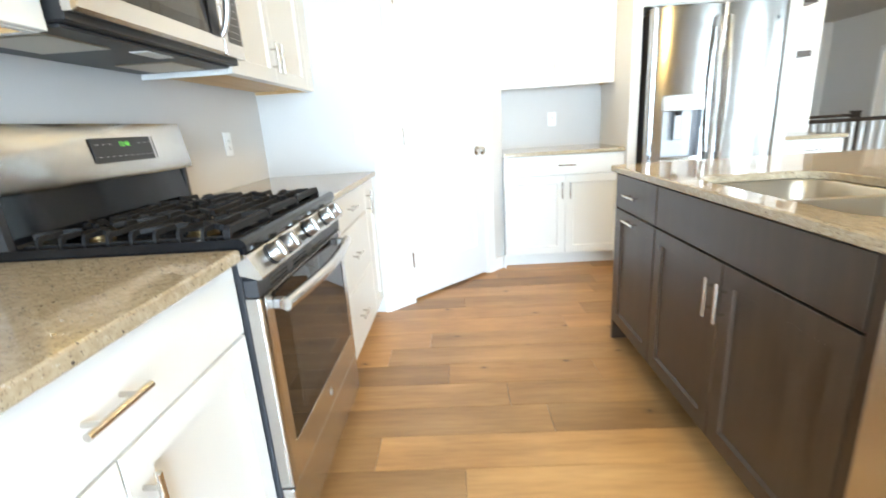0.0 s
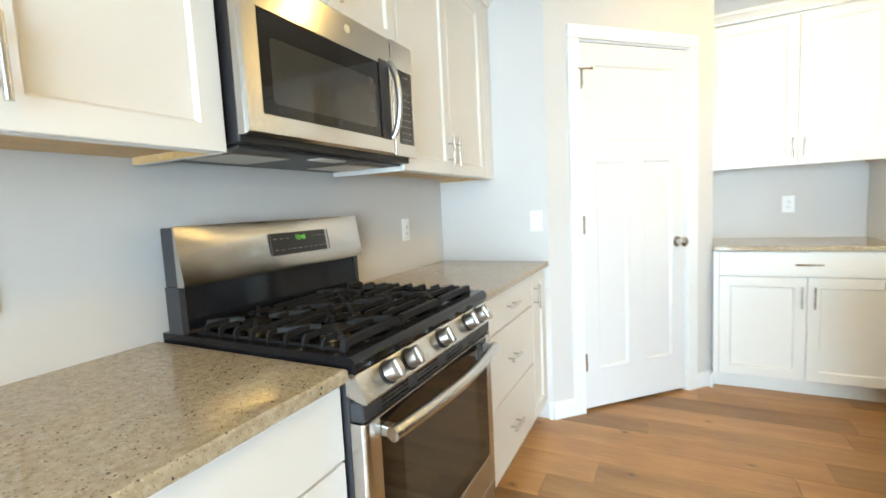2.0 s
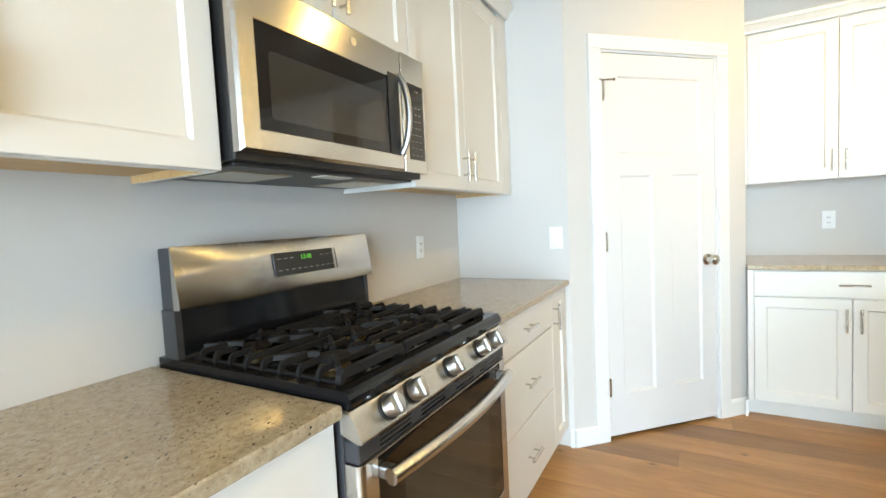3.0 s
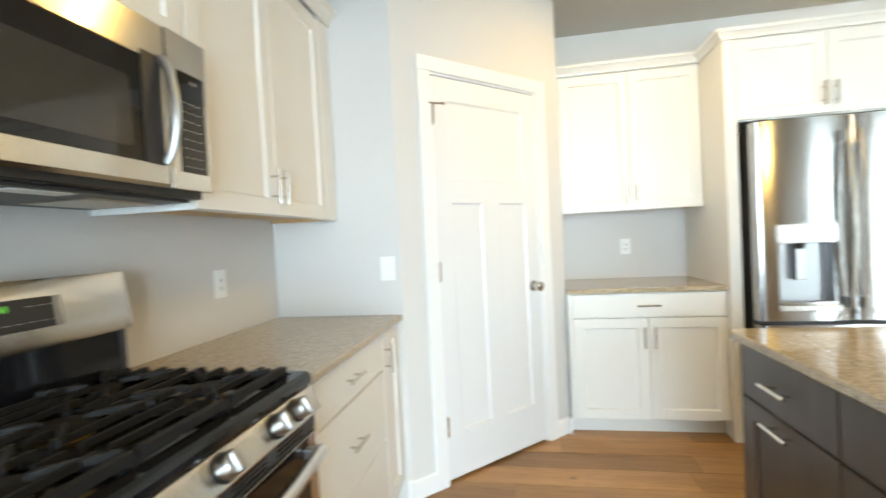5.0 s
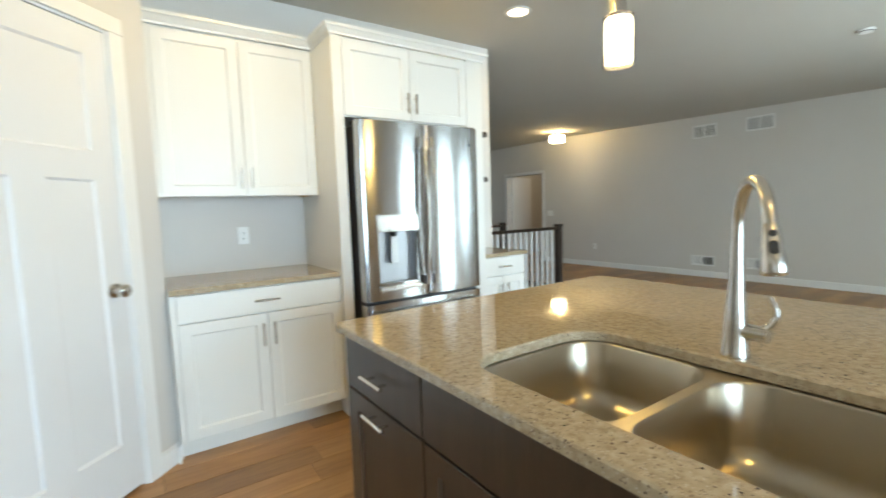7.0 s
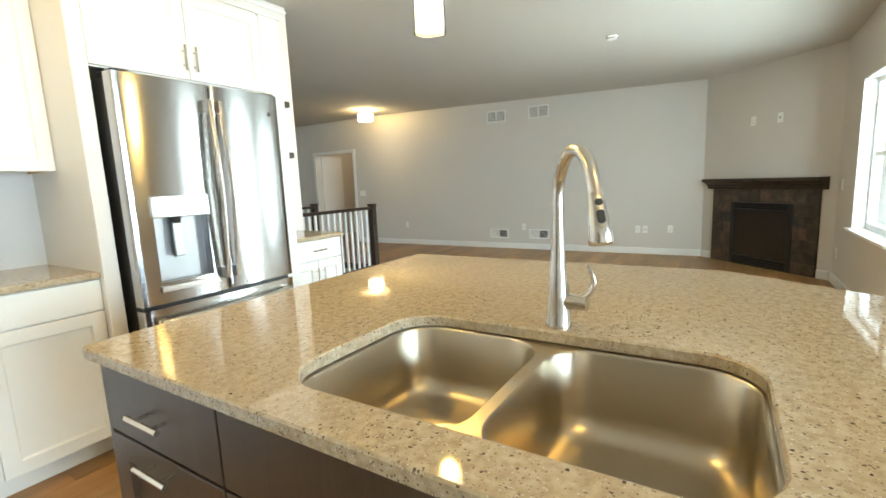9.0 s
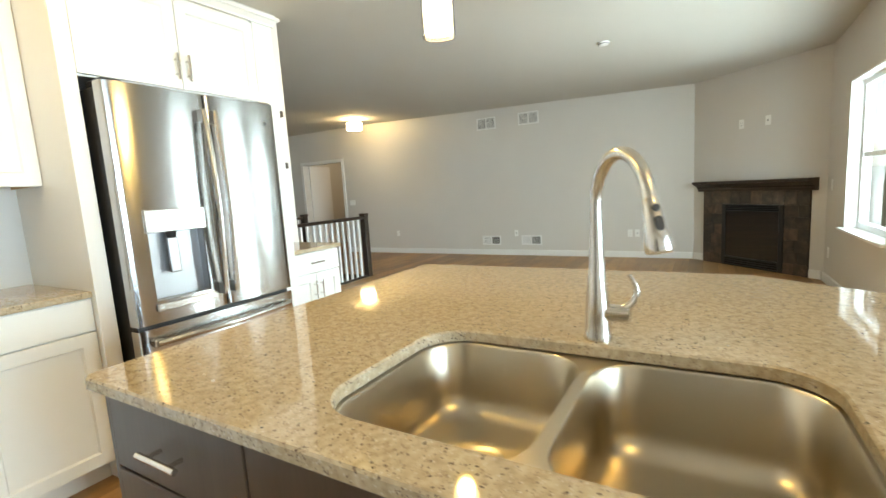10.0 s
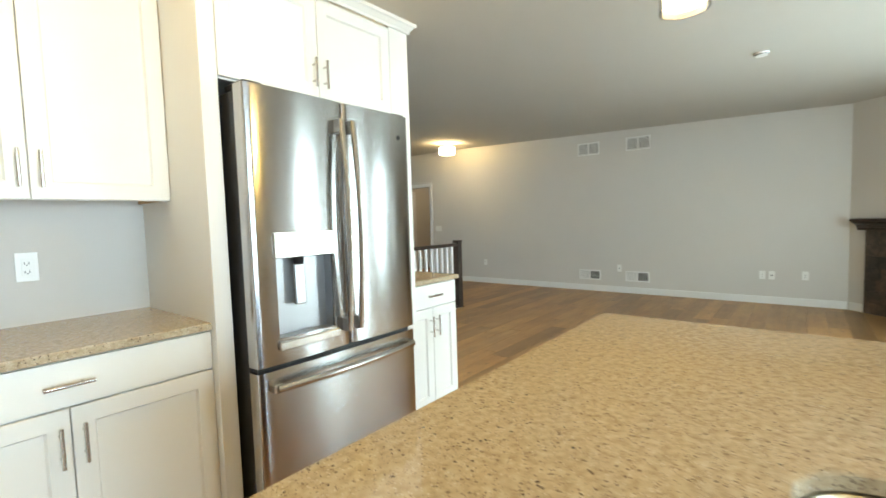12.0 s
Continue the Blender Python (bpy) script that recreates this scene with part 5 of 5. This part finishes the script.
def tile(x0, x1, z0, z1):
    part("tile", box(B(), x0 + 0.002, 0.018, z0 + 0.002, x1 - 0.002, 0.027, z1 - 0.002, 0.002), M_SLATE, fp)


for k in range(6):
    z0, z1 = GT * k / 6, GT * (k + 1) / 6
    for a, b in ((U0, G0), (G1, U1)):
        mid = a + (b - a) * (0.42 if k % 2 else 0.58)
        tile(a, mid, z0, z1)
        tile(mid, b, z0, z1)
for k in range(10):
    w = (U1 - U0) / 10
    tile(U0 + w * k, U0 + w * (k + 1), GT, 1.0)
bm = B()
prism(bm, [(0.001, 1.0), (0.055, 1.0), (0.058, 1.03), (0.075, 1.045), (0.078, 1.06), (0.135, 1.095), (0.14, 1.105), (0.165, 1.108), (0.165, 1.140), (0.001, 1.140)], U0 - 0.07, U1 + 0.07, "x")
part("mantel", bm, M_RAIL, fp, "stepped espresso wood mantel")
bm = B()
box(bm, G0, 0.012, 0.02, G0 + 0.055, 0.040, GT, 0.003)
box(bm, G1 - 0.055, 0.012, 0.02, G1, 0.040, GT, 0.003)
box(bm, G0 + 0.055, 0.0125, GT - 0.085, G1 - 0.055, 0.040, GT, 0.003)
box(bm, G0 + 0.055, 0.0125, 0.02, G1 - 0.055, 0.040, 0.13, 0.003)
fb = part("firebox_frame", bm, M_BLACK, fp, "black metal firebox frame")
for k in range(3):
    part("louvre", box(B(), G0 + 0.06, 0.0405, GT - 0.075 + k * 0.022, G1 - 0.06, 0.044, GT - 0.063 + k * 0.022, 0.001), M_ENAMEL, fb)
    part("louvre", box(B(), G0 + 0.06, 0.0405, 0.035 + k * 0.028, G1 - 0.06, 0.044, 0.049 + k * 0.028, 0.001), M_ENAMEL, fb)
part("fire_glass", box(B(), G0 + 0.055, 0.024, 0.13, G1 - 0.055, 0.030, GT - 0.085), M_FIRE, fp, "dark glass front")


# ---- windows ----
def window(name, m, w, z0, z1, depth, label, cols, rails):
    """A white vinyl window that faces +y, its inner wall face at y = 0."""
    top = thing(name, m, label, "window", "", "structure")
    f = 0.055
    bm = B()
    box(bm, 0, -depth, z0, f, -depth + 0.07, z1, 0.003)
    box(bm, w - f, -depth, z0, w, -depth + 0.07, z1, 0.003)
    box(bm, f, -depth + 0.0004, z0, w - f, -depth + 0.0696, z0 + f, 0.003)
    box(bm, f, -depth + 0.0004, z1 - f, w - f, -depth + 0.0696, z1, 0.003)
    for k in range(1, cols):
        x = w * k / cols
        box(bm, x - 0.045, -depth + 0.0008, z0 + f, x + 0.045, -depth + 0.069, z1 - f, 0.003)
    part("window_frame", bm, M_VINYL, top)
    for k in range(cols):
        a, b = w * k / cols + 0.045, w * (k + 1) / cols - 0.045
        for r in rails:
            zz = z0 + (z1 - z0) * r
            part("meeting_rail", box(B(), a, -depth + 0.012, zz - 0.022, b, -depth + 0.060, zz + 0.022, 0.003), M_VINYL, top)
        ob = part("pane", box(B(), a, -depth + 0.028, z0 + 0.045, b, -depth + 0.034, z1 - 0.045), M_GLASS, top, "clear glass pane")
        ob.visible_shadow = False
    return top


w1 = window("window_1", pose(5.952, -1.0, 0), 1.166, 0.665, 2.018, 0.165, "white vinyl double-hung window with bright daylight outside", 1, [0.5])
part("window_sill", box(B(), -0.06, -0.10, 0.641, 1.226, 0.045, 0.6645, 0.004), M_TRIM, w1, "white painted sill")
bm = B()
box(bm, 0.0005, -0.094, 0.6655, 0.012, -0.0005, 2.017)
box(bm, 1.154, -0.094, 0.6655, 1.1655, -0.0005, 2.017)
box(bm, 0.012, -0.094, 2.006, 1.154, -0.0005, 2.017)
part("reveal", bm, M_TRIM, w1)
window("window_3", pose(4.852, -1.0, 0), 0.946, 0.001, 2.058, 0.165, "white glazed garden door with bright daylight outside", 1, [])
window("window_2", pose(0.652, -3.40, 0), 2.596, 0.001, 2.058, 0.11, "white vinyl sliding patio door with bright daylight outside", 2, [])

# ---- far doorway ----
dr = thing("door_2", pose(9.14, 7.10, 0, 0, 0, 90), "open white hall door in a white cased doorway", "door", "", "structure")
bm = B()
box(bm, -0.07, 0.0005, 0.0, 0.0, 0.018, 2.0, 0.002)
box(bm, 1.18, 0.0005, 0.0, 1.25, 0.018, 2.0, 0.002)
box(bm, -0.07, 0.0005, 2.0005, 1.25, 0.0185, 2.07, 0.002)
part("casing", bm, M_TRIM, dr)
lf = part("leaf", box(B(), 0, 0, 0.01, 0.76, 0.035, 1.99, 0.002), M_DOOR, dr, "white door leaf standing open")
lf.matrix_local = pose(1.165, -0.165, 0, 0, 0, -84)
part("knob", lathe(B(), [(0.0, 0.0), (0.03, 0.0), (0.012, 0.02), (0.028, 0.045), (0.0, 0.065)], 20, pose(0.70, 0.035, 0.95, -90)), M_NICKEL, lf, "nickel knob", True)

# ---- oak plank floor ----
HOLE = (4.18, 6.95, 4.62, 6.23)
bm = B()
for s in ((-0.12, -3.52, 11.3, HOLE[2]), (-0.12, HOLE[3], 11.3, 9.72), (-0.12, HOLE[2], HOLE[0], HOLE[3]), (HOLE[1], HOLE[2], 11.3, HOLE[3])):
    box(bm, s[0], s[1], -0.10, s[2], s[3], -0.012)
floor = setting("floor", bm, M_SUB, "oak plank floor in warm honey brown with knots")
PW, GAP = 0.178, 0.0011
rnd = random.Random(5)
near, far = [], []
y = -3.40
while y < 9.6:
    spans = [(0.0, 11.2)]
    if y + PW > HOLE[2] and y < HOLE[3]:
        spans = [(0.0, HOLE[0]), (HOLE[1], 11.2)]
    for a, b in spans:
        x = a - rnd.uniform(0.0, 1.2)
        while x < b:
            ln = rnd.choice((0.7, 1.0, 1.3, 1.6, 1.9))
            x0, x1 = max(x, a), min(x + ln, b)
            if x1 - x0 > 0.04:
                (near if x0 < 5.2 and -1.4 < y < 3.2 else far).append((x0, x1, y, min(y + PW, 9.6)))
            x += ln
    y += PW
unit = finish("plank", box(B(), 0, 0, -0.012, 1, 1, 0), M_PLANK)
for x0, x1, y0, y1 in near[:300]:
    o = new("plank", unit)
    o.parent = floor
    o.location, o.scale = (x0 + GAP, y0 + GAP, rnd.uniform(-0.0003, 0.0)), (x1 - x0 - 2 * GAP, y1 - y0 - 2 * GAP, 1)
verts, faces = [], []
for x0, x1, y0, y1 in near[300:] + far:
    k = len(verts)
    for z in (-0.012, 0.0):
        verts += [(x0 + GAP, y0 + GAP, z), (x1 - GAP, y0 + GAP, z), (x1 - GAP, y1 - GAP, z), (x0 + GAP, y1 - GAP, z)]
    faces += [(k + 4, k + 5, k + 6, k + 7)] + [(k + i, k + (i + 1) % 4, k + 4 + (i + 1) % 4, k + 4 + i) for i in range(4)]
me = bpy.data.meshes.new("planks")
me.from_pydata(verts, [], faces)
me.materials.append(M_PLANKS)
o = new("planks", me)
o.parent = floor
tagged(o, "oak planks of the far floor", "", "", "stuff")
